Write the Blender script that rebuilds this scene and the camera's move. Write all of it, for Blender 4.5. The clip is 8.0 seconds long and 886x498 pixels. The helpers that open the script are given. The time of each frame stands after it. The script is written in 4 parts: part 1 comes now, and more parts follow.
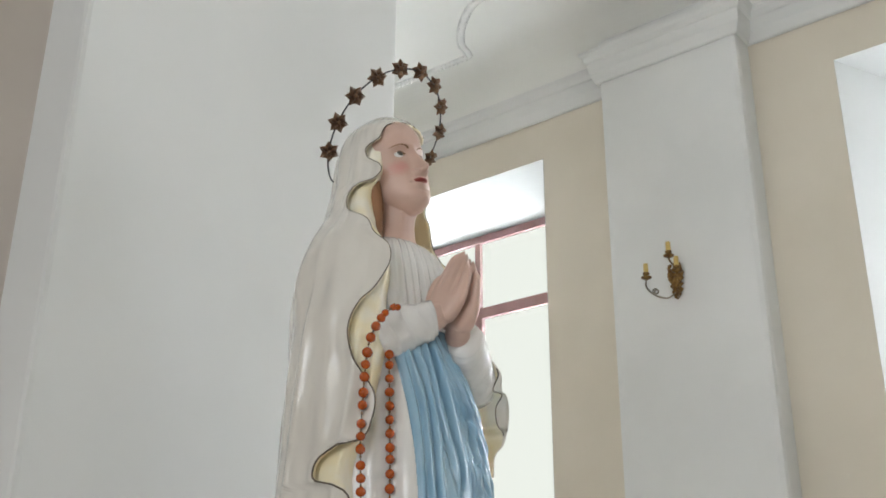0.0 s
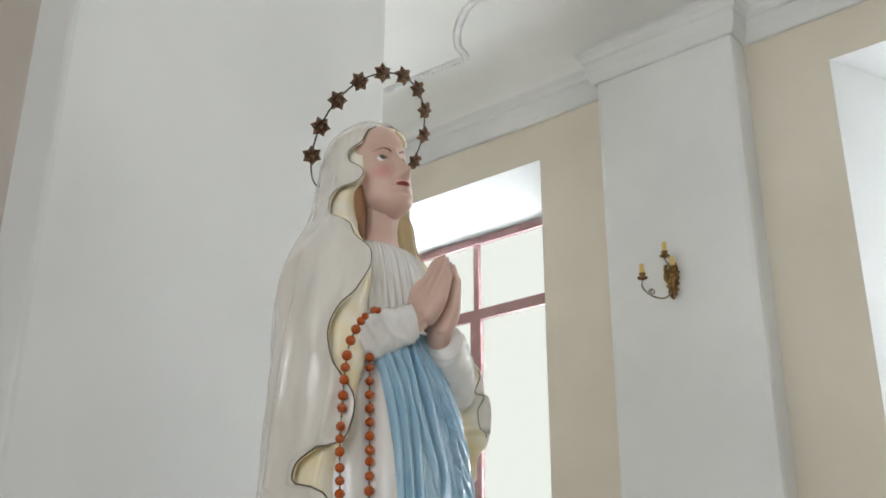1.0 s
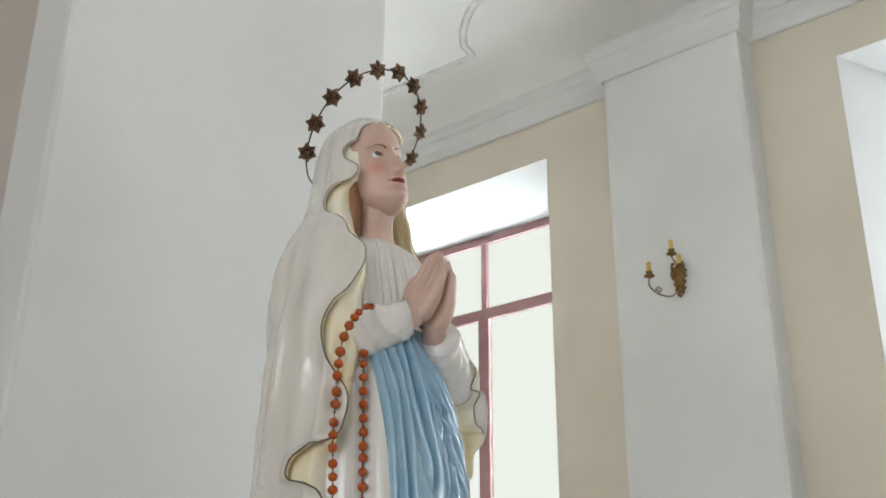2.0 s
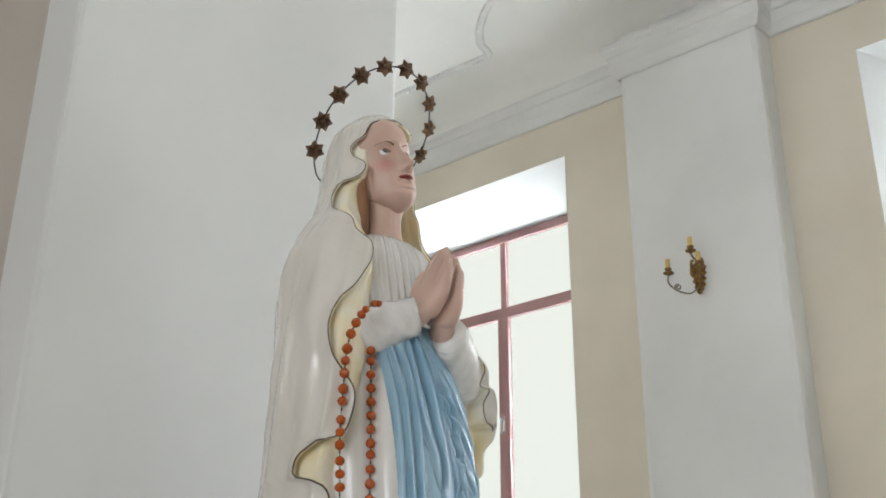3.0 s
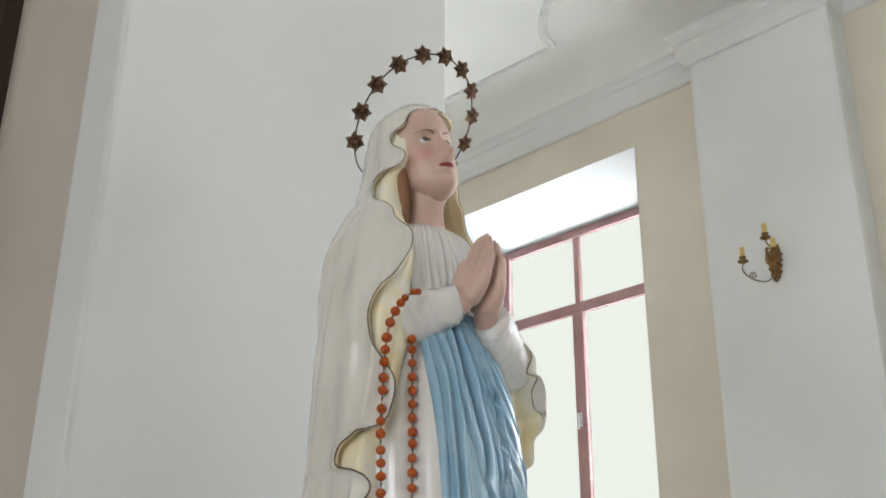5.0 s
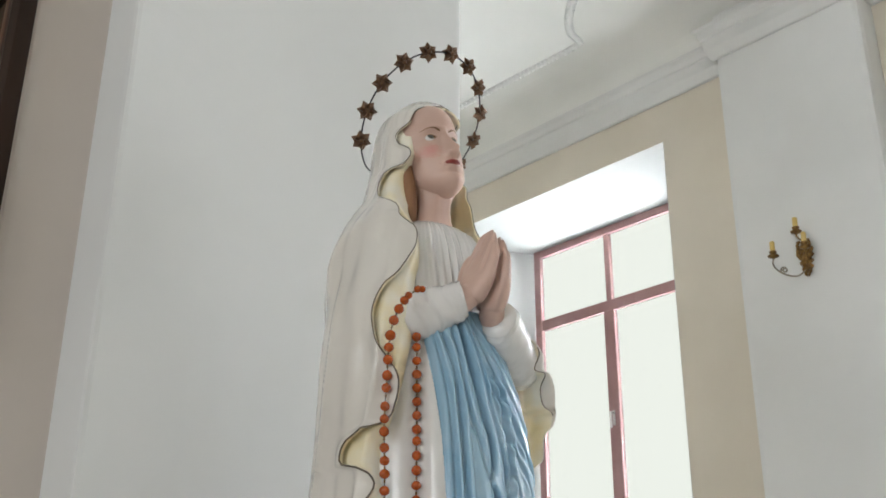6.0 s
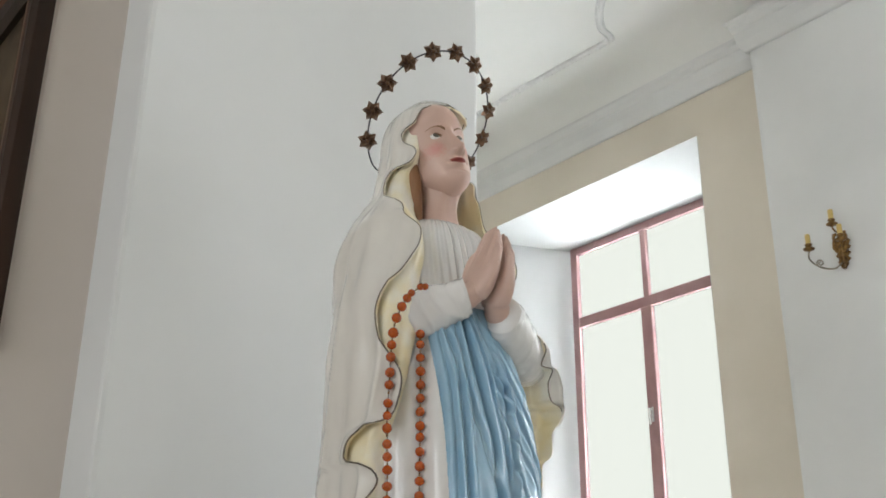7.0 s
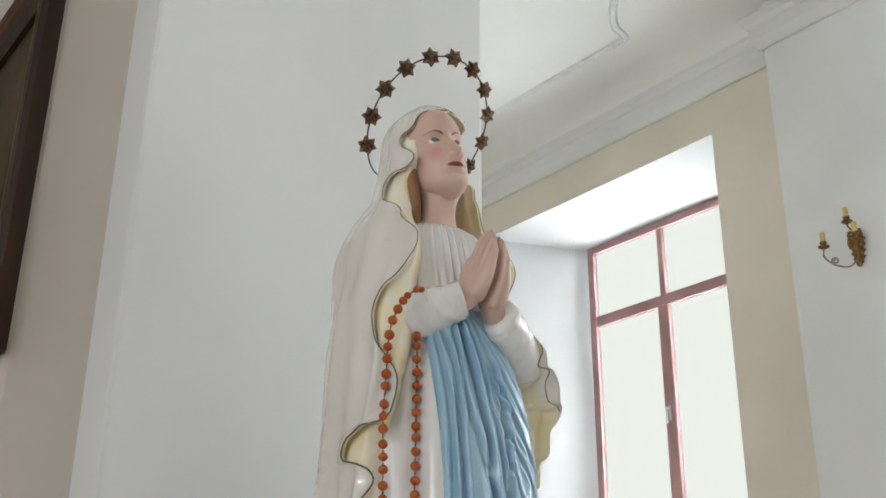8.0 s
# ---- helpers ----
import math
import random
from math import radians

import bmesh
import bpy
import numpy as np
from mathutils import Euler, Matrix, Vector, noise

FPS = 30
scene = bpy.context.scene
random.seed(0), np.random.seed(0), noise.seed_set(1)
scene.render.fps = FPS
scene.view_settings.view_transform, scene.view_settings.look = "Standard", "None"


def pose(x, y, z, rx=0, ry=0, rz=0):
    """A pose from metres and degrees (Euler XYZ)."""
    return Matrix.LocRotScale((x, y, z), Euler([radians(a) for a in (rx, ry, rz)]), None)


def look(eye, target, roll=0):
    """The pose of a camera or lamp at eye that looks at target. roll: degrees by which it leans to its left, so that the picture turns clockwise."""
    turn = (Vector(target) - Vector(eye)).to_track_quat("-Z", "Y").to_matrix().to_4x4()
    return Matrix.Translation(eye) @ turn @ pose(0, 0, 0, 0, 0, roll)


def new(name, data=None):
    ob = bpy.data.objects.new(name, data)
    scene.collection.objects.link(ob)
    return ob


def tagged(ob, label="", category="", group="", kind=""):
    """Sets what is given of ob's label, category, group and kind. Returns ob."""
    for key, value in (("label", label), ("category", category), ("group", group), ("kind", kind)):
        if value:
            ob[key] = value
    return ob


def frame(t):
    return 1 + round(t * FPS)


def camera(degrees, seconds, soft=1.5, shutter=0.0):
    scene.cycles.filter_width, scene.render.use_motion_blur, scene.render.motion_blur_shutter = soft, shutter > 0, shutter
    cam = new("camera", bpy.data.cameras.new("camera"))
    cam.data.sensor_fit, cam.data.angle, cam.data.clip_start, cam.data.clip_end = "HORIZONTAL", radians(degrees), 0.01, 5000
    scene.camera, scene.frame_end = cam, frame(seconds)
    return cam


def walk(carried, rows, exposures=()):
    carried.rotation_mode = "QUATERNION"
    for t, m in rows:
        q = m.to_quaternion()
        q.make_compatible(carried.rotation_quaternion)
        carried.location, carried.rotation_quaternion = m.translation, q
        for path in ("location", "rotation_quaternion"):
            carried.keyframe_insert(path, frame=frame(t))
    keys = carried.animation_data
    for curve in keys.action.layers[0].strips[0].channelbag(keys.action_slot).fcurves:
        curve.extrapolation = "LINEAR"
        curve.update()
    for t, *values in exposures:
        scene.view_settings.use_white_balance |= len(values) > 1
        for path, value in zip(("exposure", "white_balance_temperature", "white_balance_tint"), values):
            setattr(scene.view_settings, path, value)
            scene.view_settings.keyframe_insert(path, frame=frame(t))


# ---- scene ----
import functools

cam = camera(45.91, 8.0, soft=1.75)
ROWS = [  # seconds, eye x, y, z, yaw, pitch, roll
    (0.0, 0.0000, -0.0000, 1.5000, 39.009, 22.155, -0.359),
    (0.5, 0.0178, 0.0091, 1.4989, 39.096, 22.177, -0.215),
    (1.0, 0.0395, 0.0158, 1.5010, 39.265, 22.157, -0.229),
    (1.5, 0.0524, 0.0259, 1.4980, 39.520, 22.170, -0.226),
    (3.0, 0.0756, 0.0626, 1.4914, 41.273, 22.166, -0.234),
    (3.5, 0.0863, 0.0702, 1.4886, 42.201, 22.169, -0.226),
    (4.0, 0.0903, 0.0885, 1.4827, 43.530, 22.148, -0.260),
    (4.5, 0.0948, 0.1127, 1.4816, 44.777, 22.134, -0.283),
    (5.0, 0.1078, 0.1327, 1.4777, 46.033, 22.155, -0.266),
    (6.5, 0.1697, 0.2022, 1.4724, 49.486, 22.104, -0.306),
    (7.0, 0.1996, 0.2248, 1.4674, 50.852, 22.078, -0.332),
    (7.5, 0.2275, 0.2335, 1.4618, 51.595, 22.100, -0.392),
    (8.0, 0.2528, 0.2424, 1.4626, 52.152, 22.026, -0.429),
]
walk(cam, [(t, pose(x, y, z, 90 + pitch, roll, yaw)) for t, x, y, z, yaw, pitch, roll in ROWS])

# ---------------------------------------------------------------- light
world = bpy.data.worlds.new("sky")
scene.world = world
world.use_nodes = True
sky = world.node_tree.nodes.new("ShaderNodeTexSky")
sky.sky_type, sky.sun_disc = "NISHITA", False
sky.sun_elevation, sky.sun_rotation = radians(48), radians(150)
sky.dust_density, sky.air_density = 4.0, 1.0
world.node_tree.nodes["Background"].inputs["Strength"].default_value = 0.12
world.node_tree.links.new(sky.outputs[0], world.node_tree.nodes["Background"].inputs["Color"])

sun = new("sun", bpy.data.lights.new("sun", "SUN"))
sun.data.energy, sun.data.angle, sun.data.color = 0.8, radians(20), (1.0, 0.96, 0.9)
sun.matrix_world = look((8, -14, 18), (0, 0, 0))


def window_light(m, wide, high, watts, spread_angle=math.pi, colour=(0.935, 0.985, 1.035)):
    """Daylight in a window's opening, facing along the pose's -z."""
    lamp = new("window_daylight", bpy.data.lights.new("window_daylight", "AREA"))
    lamp.data.shape, lamp.data.size, lamp.data.size_y = "RECTANGLE", wide, high
    lamp.data.energy, lamp.data.color = watts, colour
    lamp.data.spread = spread_angle
    lamp.data.cycles.use_multiple_importance_sampling = False
    lamp.matrix_world = m
    return lamp


WALL_Y, WALL_T = 5.365, 0.86         # inner face of the window wall
GLASS_Y = 6.15
SILL_Z, HEAD_Z, HEAD_FRAME_Z = 2.15, 4.760, 4.733
SPLAY = 0.40
CEIL_Z = 5.42
PIER_X, RECESS_X, PIER_Y0, PIER_Y1 = -1.741, -1.888, 0.954, 1.919
STEP_Y = 0.787
PICTURE = (-1.865, -2.95, 2.05, 3.035, STEP_Y - 0.004, STEP_Y - 0.052)  # x near and far, z below and above, y of back and front
EAST_X, SOUTH_Y, WEST_X = 6.0, -5.0, -6.6
# opening's left and right on the wall's face
WINDOWS = [(-5.80, -3.493), (-1.506, 0.801), (2.79, 5.097)]
SOUTH_WINDOWS = [(-0.9, 0.66), (2.1, 3.66)]

for x0, x1 in WINDOWS:
    window_light(pose((x0 + x1) / 2, WALL_Y + WALL_T + 0.30, (SILL_Z + HEAD_FRAME_Z) / 2, -87, 0, 0), 2.2, 3.0, 178, radians(155))
for x0, x1 in SOUTH_WINDOWS:
    window_light(pose((x0 + x1) / 2, SOUTH_Y - 0.47, 3.0, 90, 0, 0), 1.38, 2.9, 78)


# ---------------------------------------------------------------- materials
def material(name, rough=0.6, metal=0.0):
    m = bpy.data.materials.new(name)
    m.use_nodes = True
    b = m.node_tree.nodes["Principled BSDF"]
    b.inputs["Roughness"].default_value, b.inputs["Metallic"].default_value = rough, metal
    return m, m.node_tree, b


def noise_tex(tree, scale, detail=4.0, coords="Object", stretch=(1, 1, 1)):
    tc, mp, n = (tree.nodes.new("ShaderNode" + k) for k in ("TexCoord", "Mapping", "TexNoise"))
    mp.inputs["Scale"].default_value = stretch
    n.inputs["Scale"].default_value, n.inputs["Detail"].default_value = scale, detail
    tree.links.new(tc.outputs[coords], mp.inputs[0])
    tree.links.new(mp.outputs[0], n.inputs["Vector"])
    return n.outputs["Fac"]


def ramp(tree, fac, stops):
    r = tree.nodes.new("ShaderNodeValToRGB")
    while len(r.color_ramp.elements) < len(stops):
        r.color_ramp.elements.new(0.5)
    for e, (at, c) in zip(r.color_ramp.elements, stops):
        e.position, e.color = at, (*c, 1)
    tree.links.new(fac, r.inputs[0])
    return r.outputs[0]


def bump(tree, b, fac, strength, distance=0.002):
    n = tree.nodes.new("ShaderNodeBump")
    n.inputs["Strength"].default_value, n.inputs["Distance"].default_value = strength, distance
    tree.links.new(fac, n.inputs["Height"])
    tree.links.new(n.outputs[0], b.inputs["Normal"])


def surface(name, c0, c1, scale, rough=0.6, metal=0.0, grain=60.0, relief=0.2, depth=0.002, stretch=(1, 1, 1), coat=0.0):
    """Two tones mixed by broad noise, and a fine relief."""
    m, t, b = material(name, rough, metal)
    t.links.new(ramp(t, noise_tex(t, scale, 5.0, stretch=stretch), [(0.35, c0), (0.65, c1)]), b.inputs["Base Color"])
    bump(t, b, noise_tex(t, grain, 3.0, stretch=stretch), relief, depth)
    b.inputs["Coat Weight"].default_value = coat
    b.inputs["Coat Roughness"].default_value = 0.12
    return m


PLASTER = surface("white_plaster", (0.68, 0.685, 0.675), (0.74, 0.745, 0.735), 1.3, 0.75, grain=25, relief=0.25)
BEIGE = surface("beige_plaster", (0.68, 0.62, 0.52), (0.74, 0.68, 0.58), 1.1, 0.8, grain=25, relief=0.25)
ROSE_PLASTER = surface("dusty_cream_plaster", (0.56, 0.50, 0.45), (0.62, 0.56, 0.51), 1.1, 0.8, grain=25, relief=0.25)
# white plaster with its colour darkened so the strongly lit reveals don't clip
REVEAL_TONED = surface("white_plaster_toned_down", (0.51, 0.52, 0.51), (0.56, 0.57, 0.56), 1.3, 0.75, grain=25, relief=0.2)
CEILING_WHITE = surface("ceiling_whitewash", (0.77, 0.78, 0.75), (0.83, 0.83, 0.80), 0.9, 0.85, grain=20, relief=0.2)
STUCCO = surface("stucco", (0.70, 0.71, 0.70), (0.79, 0.79, 0.77), 9.0, 0.8, grain=60, relief=0.5, depth=0.004)
FRAME_RED = surface("red_brown_frame_paint", (0.29, 0.155, 0.155), (0.35, 0.20, 0.195), 3.0, 0.4, grain=90, relief=0.15)
FLOOR_STONE = surface("floor_stone", (0.60, 0.58, 0.55), (0.70, 0.68, 0.65), 2.2, 0.35, grain=50, relief=0.2)
STEEL = surface("brushed_steel", (0.6, 0.6, 0.6), (0.7, 0.7, 0.7), 30, 0.3, 1.0, grain=200)
GLAZE_WHITE = surface("glazed_white_paint", (0.67, 0.63, 0.57), (0.75, 0.715, 0.66), 7.0, 0.22, grain=26, relief=0.28, depth=0.004, stretch=(1, 1, 0.3), coat=0.9)
GOWN_WHITE = surface("gown_white_paint", (0.70, 0.68, 0.655), (0.76, 0.745, 0.73), 7.0, 0.22, grain=24, relief=0.14, depth=0.004, coat=0.8)
SASH_BLUE = surface("glazed_blue_paint", (0.22, 0.40, 0.55), (0.34, 0.51, 0.63), 9.0, 0.22, grain=26, relief=0.14, depth=0.004, coat=0.9)
LINING = surface("cream_yellow_paint", (0.88, 0.76, 0.46), (0.90, 0.86, 0.74), 13.0, 0.35, grain=40, relief=0.1, coat=0.3)
FLESH = surface("matt_flesh_paint", (0.58, 0.39, 0.315), (0.645, 0.45, 0.375), 12.0, 0.42, grain=50, relief=0.06, coat=0.08)
EDGE_DARK = surface("tarnished_gilt_line", (0.06, 0.05, 0.04), (0.18, 0.13, 0.075), 60.0, 0.4, grain=120)
BRONZE = surface("dark_gilt_bronze", (0.11, 0.065, 0.042), (0.25, 0.155, 0.098), 60.0, 0.33, 0.85, grain=160, relief=0.3)
WIRE = surface("dark_wire", (0.035, 0.035, 0.045), (0.08, 0.08, 0.09), 60.0, 0.4, 0.8, grain=160)
BEAD = surface("orange_glass_beads", (0.30, 0.042, 0.004), (0.52, 0.100, 0.008), 110.0, 0.2, grain=120, relief=0.15, coat=0.15)
GILT = surface("worn_gilt_brass", (0.13, 0.065, 0.022), (0.32, 0.19, 0.065), 45.0, 0.42, 0.8, grain=140, relief=0.5)
HAIR_PAINT = surface("brown_hair_paint", (0.22, 0.10, 0.045), (0.33, 0.165, 0.075), 30.0, 0.6, grain=60, relief=0.3, stretch=(1, 1, 0.2))
LIP_PAINT = surface("muted_red_paint", (0.27, 0.05, 0.042), (0.33, 0.07, 0.055), 30.0, 0.35)
BROW_PAINT = surface("brown_paint_line", (0.19, 0.095, 0.04), (0.25, 0.13, 0.06), 30.0, 0.4)
CHEEK_PAINT = surface("rosy_flesh_paint", (0.60, 0.29, 0.24), (0.65, 0.33, 0.28), 12.0, 0.42)
IRIS_PAINT = surface("grey_blue_paint", (0.085, 0.085, 0.075), (0.14, 0.14, 0.125), 60.0, 0.3)
STEEL_GILT = surface("worn_silvered_iron", (0.16, 0.14, 0.11), (0.34, 0.30, 0.24), 40.0, 0.4, 0.8, grain=140)
CANDLE = surface("yellow_candle_sleeve", (0.62, 0.44, 0.13), (0.72, 0.54, 0.20), 40.0, 0.45, grain=80)
DARK_WOOD = surface("dark_walnut", (0.012, 0.007, 0.004), (0.045, 0.020, 0.010), 5.0, 0.5, grain=60, relief=0.3, stretch=(1, 1, 0.08), coat=0.0)
RED_WOOD = surface("red_brown_walnut", (0.07, 0.022, 0.008), (0.15, 0.05, 0.018), 5.0, 0.45, grain=60, relief=0.3, stretch=(1, 1, 0.08), coat=0.0)
CANVAS = surface("dark_painted_canvas", (0.028, 0.020, 0.010), (0.075, 0.05, 0.026), 6.0, 0.6, grain=200, relief=0.3)
for m in (DARK_WOOD, RED_WOOD, CANVAS):
    m.node_tree.nodes["Principled BSDF"].inputs["Specular IOR Level"].default_value = 0.2
PANE = bpy.data.materials.new("window_glass")
PANE.use_nodes = True
glass = PANE.node_tree.nodes["Principled BSDF"]
glass.inputs["Transmission Weight"].default_value, glass.inputs["Roughness"].default_value = 1.0, 0.02
glass.inputs["IOR"].default_value = 1.02
glass.inputs["Base Color"].default_value = (0.97, 0.98, 0.97, 1)


SKY_WHITE = bpy.data.materials.new("overcast_sky")
SKY_WHITE.use_nodes = True
haze = SKY_WHITE.node_tree.nodes["Principled BSDF"]
haze.inputs["Base Color"].default_value, haze.inputs["Roughness"].default_value = (0.0, 0.0, 0.0, 1), 1.0
haze.inputs["Specular IOR Level"].default_value = 0.0
haze.inputs["Emission Color"].default_value, haze.inputs["Emission Strength"].default_value = (0.875, 0.905, 0.845, 1), 1.0


# ---------------------------------------------------------------- mesh helpers
def mesh_of(name, bm, *mats, smooth=False):
    bmesh.ops.recalc_face_normals(bm, faces=bm.faces)
    me = bpy.data.meshes.new(name)
    bm.to_mesh(me)
    bm.free()
    for m in mats:
        me.materials.append(m)
    if smooth:
        me.polygons.foreach_set("use_smooth", [True] * len(me.polygons))
    return me


def part(name, bm, mat, parent, label="", smooth=False):
    ob = new(name, mesh_of(name, bm, mat, smooth=smooth))
    ob.parent = parent
    return tagged(ob, label) if label else ob


def box(bm, x0, y0, z0, x1, y1, z1, bevel=0.0):
    vs = [bm.verts.new(v) for v in ((x0, y0, z0), (x1, y0, z0), (x1, y1, z0), (x0, y1, z0), (x0, y0, z1), (x1, y0, z1), (x1, y1, z1), (x0, y1, z1))]
    fs = [bm.faces.new([vs[i] for i in f]) for f in ((0, 3, 2, 1), (4, 5, 6, 7), (0, 1, 5, 4), (1, 2, 6, 5), (2, 3, 7, 6), (3, 0, 4, 7))]
    if bevel:
        edges = list({e for f in fs for e in f.edges})
        bmesh.ops.bevel(bm, geom=edges, offset=bevel, segments=2, affect="EDGES", profile=0.6)


def prism(bm, outline, axis_from, axis_to):
    """Sweeps a closed outline of 3D offsets from one place to another."""
    a = [bm.verts.new(Vector(axis_from) + Vector(p)) for p in outline]
    b = [bm.verts.new(Vector(axis_to) + Vector(p)) for p in outline]
    n = len(a)
    for i in range(n):
        bm.faces.new((a[i], a[(i + 1) % n], b[(i + 1) % n], b[i]))
    bm.faces.new(a[::-1])
    bm.faces.new(b)


def loft(bm, rings, closed=True, caps=True, index=0):
    """Joins rings of equally many points."""
    rows = [[bm.verts.new(p) for p in ring] for ring in rings]
    n = len(rows[0])
    for a, b in zip(rows, rows[1:]):
        for i in range(n if closed else n - 1):
            f = bm.faces.new((a[i], a[(i + 1) % n], b[(i + 1) % n], b[i]))
            f.material_index, f.smooth = index, True
    if caps and closed:
        for ring in (rows[0][::-1], rows[-1]):
            f = bm.faces.new(ring)
            f.material_index, f.smooth = index, True
    return rows


def tube(bm, path, radius, sides=8, index=0, closed=False):
    """A round bar along a path; radius: one number or one a point."""
    pts = [Vector(p) for p in path]
    n = len(pts)
    radii = radius if isinstance(radius, (list, tuple)) else [radius] * n
    rings, side = [], None
    for i, p in enumerate(pts):
        way = (pts[(i + 1) % n] - pts[i - 1]) if closed else (pts[min(i + 1, n - 1)] - pts[max(i - 1, 0)])
        way.normalize()
        if side is None:
            side = way.orthogonal().normalized()
        side = (side - way * side.dot(way)).normalized()
        up = way.cross(side)
        rings.append([p + (side * math.cos(2 * math.pi * k / sides) + up * math.sin(2 * math.pi * k / sides)) * radii[i] for k in range(sides)])
    if closed:
        rings.append(rings[0])
    loft(bm, rings, caps=not closed, index=index)
    if closed:
        bmesh.ops.remove_doubles(bm, verts=bm.verts, dist=1e-6)


def turned(bm, profile, centre=(0, 0, 0), sides=20, index=0):
    """A turned solid from (radius, height) pairs."""
    cx, cy, cz = centre
    loft(bm, [[(cx + r * math.cos(2 * math.pi * k / sides), cy + r * math.sin(2 * math.pi * k / sides), cz + h) for k in range(sides)] for r, h in profile], index=index)


def smooth_curve(keys, n):
    """n points on a Catmull-Rom curve through the keys."""
    ks = [Vector(k) for k in keys]
    ks = [2 * ks[0] - ks[1], *ks, 2 * ks[-1] - ks[-2]]
    out = []
    for i in range(n):
        u = i / (n - 1) * (len(ks) - 3)
        j = min(int(u), len(ks) - 4)
        u -= j
        a, b, c, d = ks[j:j + 4]
        out.append(0.5 * (2 * b + (c - a) * u + (2 * a - 5 * b + 4 * c - d) * u * u + (3 * b - a - 3 * c + d) * u ** 3))
    return out


def structure(name, bm, mat, label, category, smooth=False):
    return tagged(new(name, mesh_of(name, bm, mat, smooth=smooth)), label, category, kind="structure")


# ---------------------------------------------------------------- the setting
def wall_with_openings(bm, x0, x1, y_in, y_out, z1, openings, sill, head, splay_side, head_out):
    """A wall along x with splayed openings right through it."""
    def quad(*ps):
        bm.faces.new([bm.verts.new(p) for p in ps])
    for y, s in ((y_in, 0.0), (y_out, splay_side)):
        xs = [x0]
        top = head if s == 0 else head_out
        for a, b in openings:
            xs += [a + s, b - s]
        xs.append(x1)
        for i in range(0, len(xs), 2):
            quad((xs[i], y, 0), (xs[i + 1], y, 0), (xs[i + 1], y, z1), (xs[i], y, z1))
        for a, b in openings:
            quad((a + s, y, 0), (b - s, y, 0), (b - s, y, sill), (a + s, y, sill))
            quad((a + s, y, top), (b - s, y, top), (b - s, y, z1), (a + s, y, z1))
    quad((x0, y_in, 0), (x0, y_out, 0), (x0, y_out, z1), (x0, y_in, z1))
    quad((x1, y_in, 0), (x1, y_out, 0), (x1, y_out, z1), (x1, y_in, z1))
    quad((x0, y_in, z1), (x1, y_in, z1), (x1, y_out, z1), (x0, y_out, z1))


def reveal_lining(bm, a, b, y_in, y_out, sill, head, s, head_out):
    """Jambs, soffit and sill slope between the wall's face and the frame, a few millimetres thick."""
    t = 0.03
    inner = [(a, y_in, sill), (b, y_in, sill), (b, y_in, head), (a, y_in, head)]
    outer = [(a + s, y_out, sill), (b - s, y_out, sill), (b - s, y_out, head_out), (a + s, y_out, head_out)]
    deep = y_in + 0.03
    inner2 = [(a - t, deep, sill - t), (b + t, deep, sill - t), (b + t, deep, head + t), (a - t, deep, head + t)]
    outer2 = [(a + s - t, y_out, sill - t), (b - s + t, y_out, sill - t), (b - s + t, y_out, head_out + t), (a + s - t, y_out, head_out + t)]
    loft(bm, [inner, outer, outer2, inner2, inner], caps=False)
    bmesh.ops.remove_doubles(bm, verts=bm.verts, dist=1e-6)
    for f in bm.faces:
        f.smooth = False


bm = bmesh.new()
box(bm, WEST_X - 0.5, SOUTH_Y - 0.5, -0.2, EAST_X + 0.5, WALL_Y + WALL_T, 0.0)
structure("floor", bm, FLOOR_STONE, "pale worn stone floor of the church", "floor")

bm = bmesh.new()
wall_with_openings(bm, WEST_X - 0.4, EAST_X + 0.4, WALL_Y, WALL_Y + WALL_T, CEIL_Z + 0.3, WINDOWS, SILL_Z, HEAD_Z, SPLAY, HEAD_FRAME_Z)
wall_north = structure("wall_north", bm, BEIGE, "beige plastered church wall with deep window openings", "wall")
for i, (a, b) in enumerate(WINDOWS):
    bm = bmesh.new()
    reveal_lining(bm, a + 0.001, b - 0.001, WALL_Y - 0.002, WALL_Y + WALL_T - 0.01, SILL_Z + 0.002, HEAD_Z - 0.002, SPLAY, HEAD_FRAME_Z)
    part("reveal", bm, REVEAL_TONED, wall_north, "white plastered splayed window reveal, colour darkened against the strong window light")

bm = bmesh.new()
wall_with_openings(bm, RECESS_X - 2.0, EAST_X + 0.4, SOUTH_Y, SOUTH_Y - WALL_T, CEIL_Z + 0.3, SOUTH_WINDOWS, 1.5, 4.45, 0.08, 4.4)
wall_south = structure("wall_south", bm, BEIGE, "beige plastered church wall", "wall")
bm = bmesh.new()
box(bm, EAST_X, SOUTH_Y, 0, EAST_X + 0.4, WALL_Y, CEIL_Z + 0.3)
structure("wall_east", bm, BEIGE, "plain beige plastered end wall", "wall")
bm = bmesh.new()
box(bm, WEST_X - 0.4, PIER_Y1 - 0.6, 0, WEST_X, WALL_Y, CEIL_Z + 0.3)
structure("wall_west", bm, BEIGE, "plain beige plastered wall of the side bay", "wall")
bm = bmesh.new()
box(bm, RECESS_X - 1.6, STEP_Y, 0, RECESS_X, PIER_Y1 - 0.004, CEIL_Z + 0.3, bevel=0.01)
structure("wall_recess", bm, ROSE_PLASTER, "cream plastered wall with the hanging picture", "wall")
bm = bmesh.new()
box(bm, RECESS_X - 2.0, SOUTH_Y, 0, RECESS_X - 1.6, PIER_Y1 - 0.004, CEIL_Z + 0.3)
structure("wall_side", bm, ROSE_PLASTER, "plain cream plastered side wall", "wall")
bm = bmesh.new()
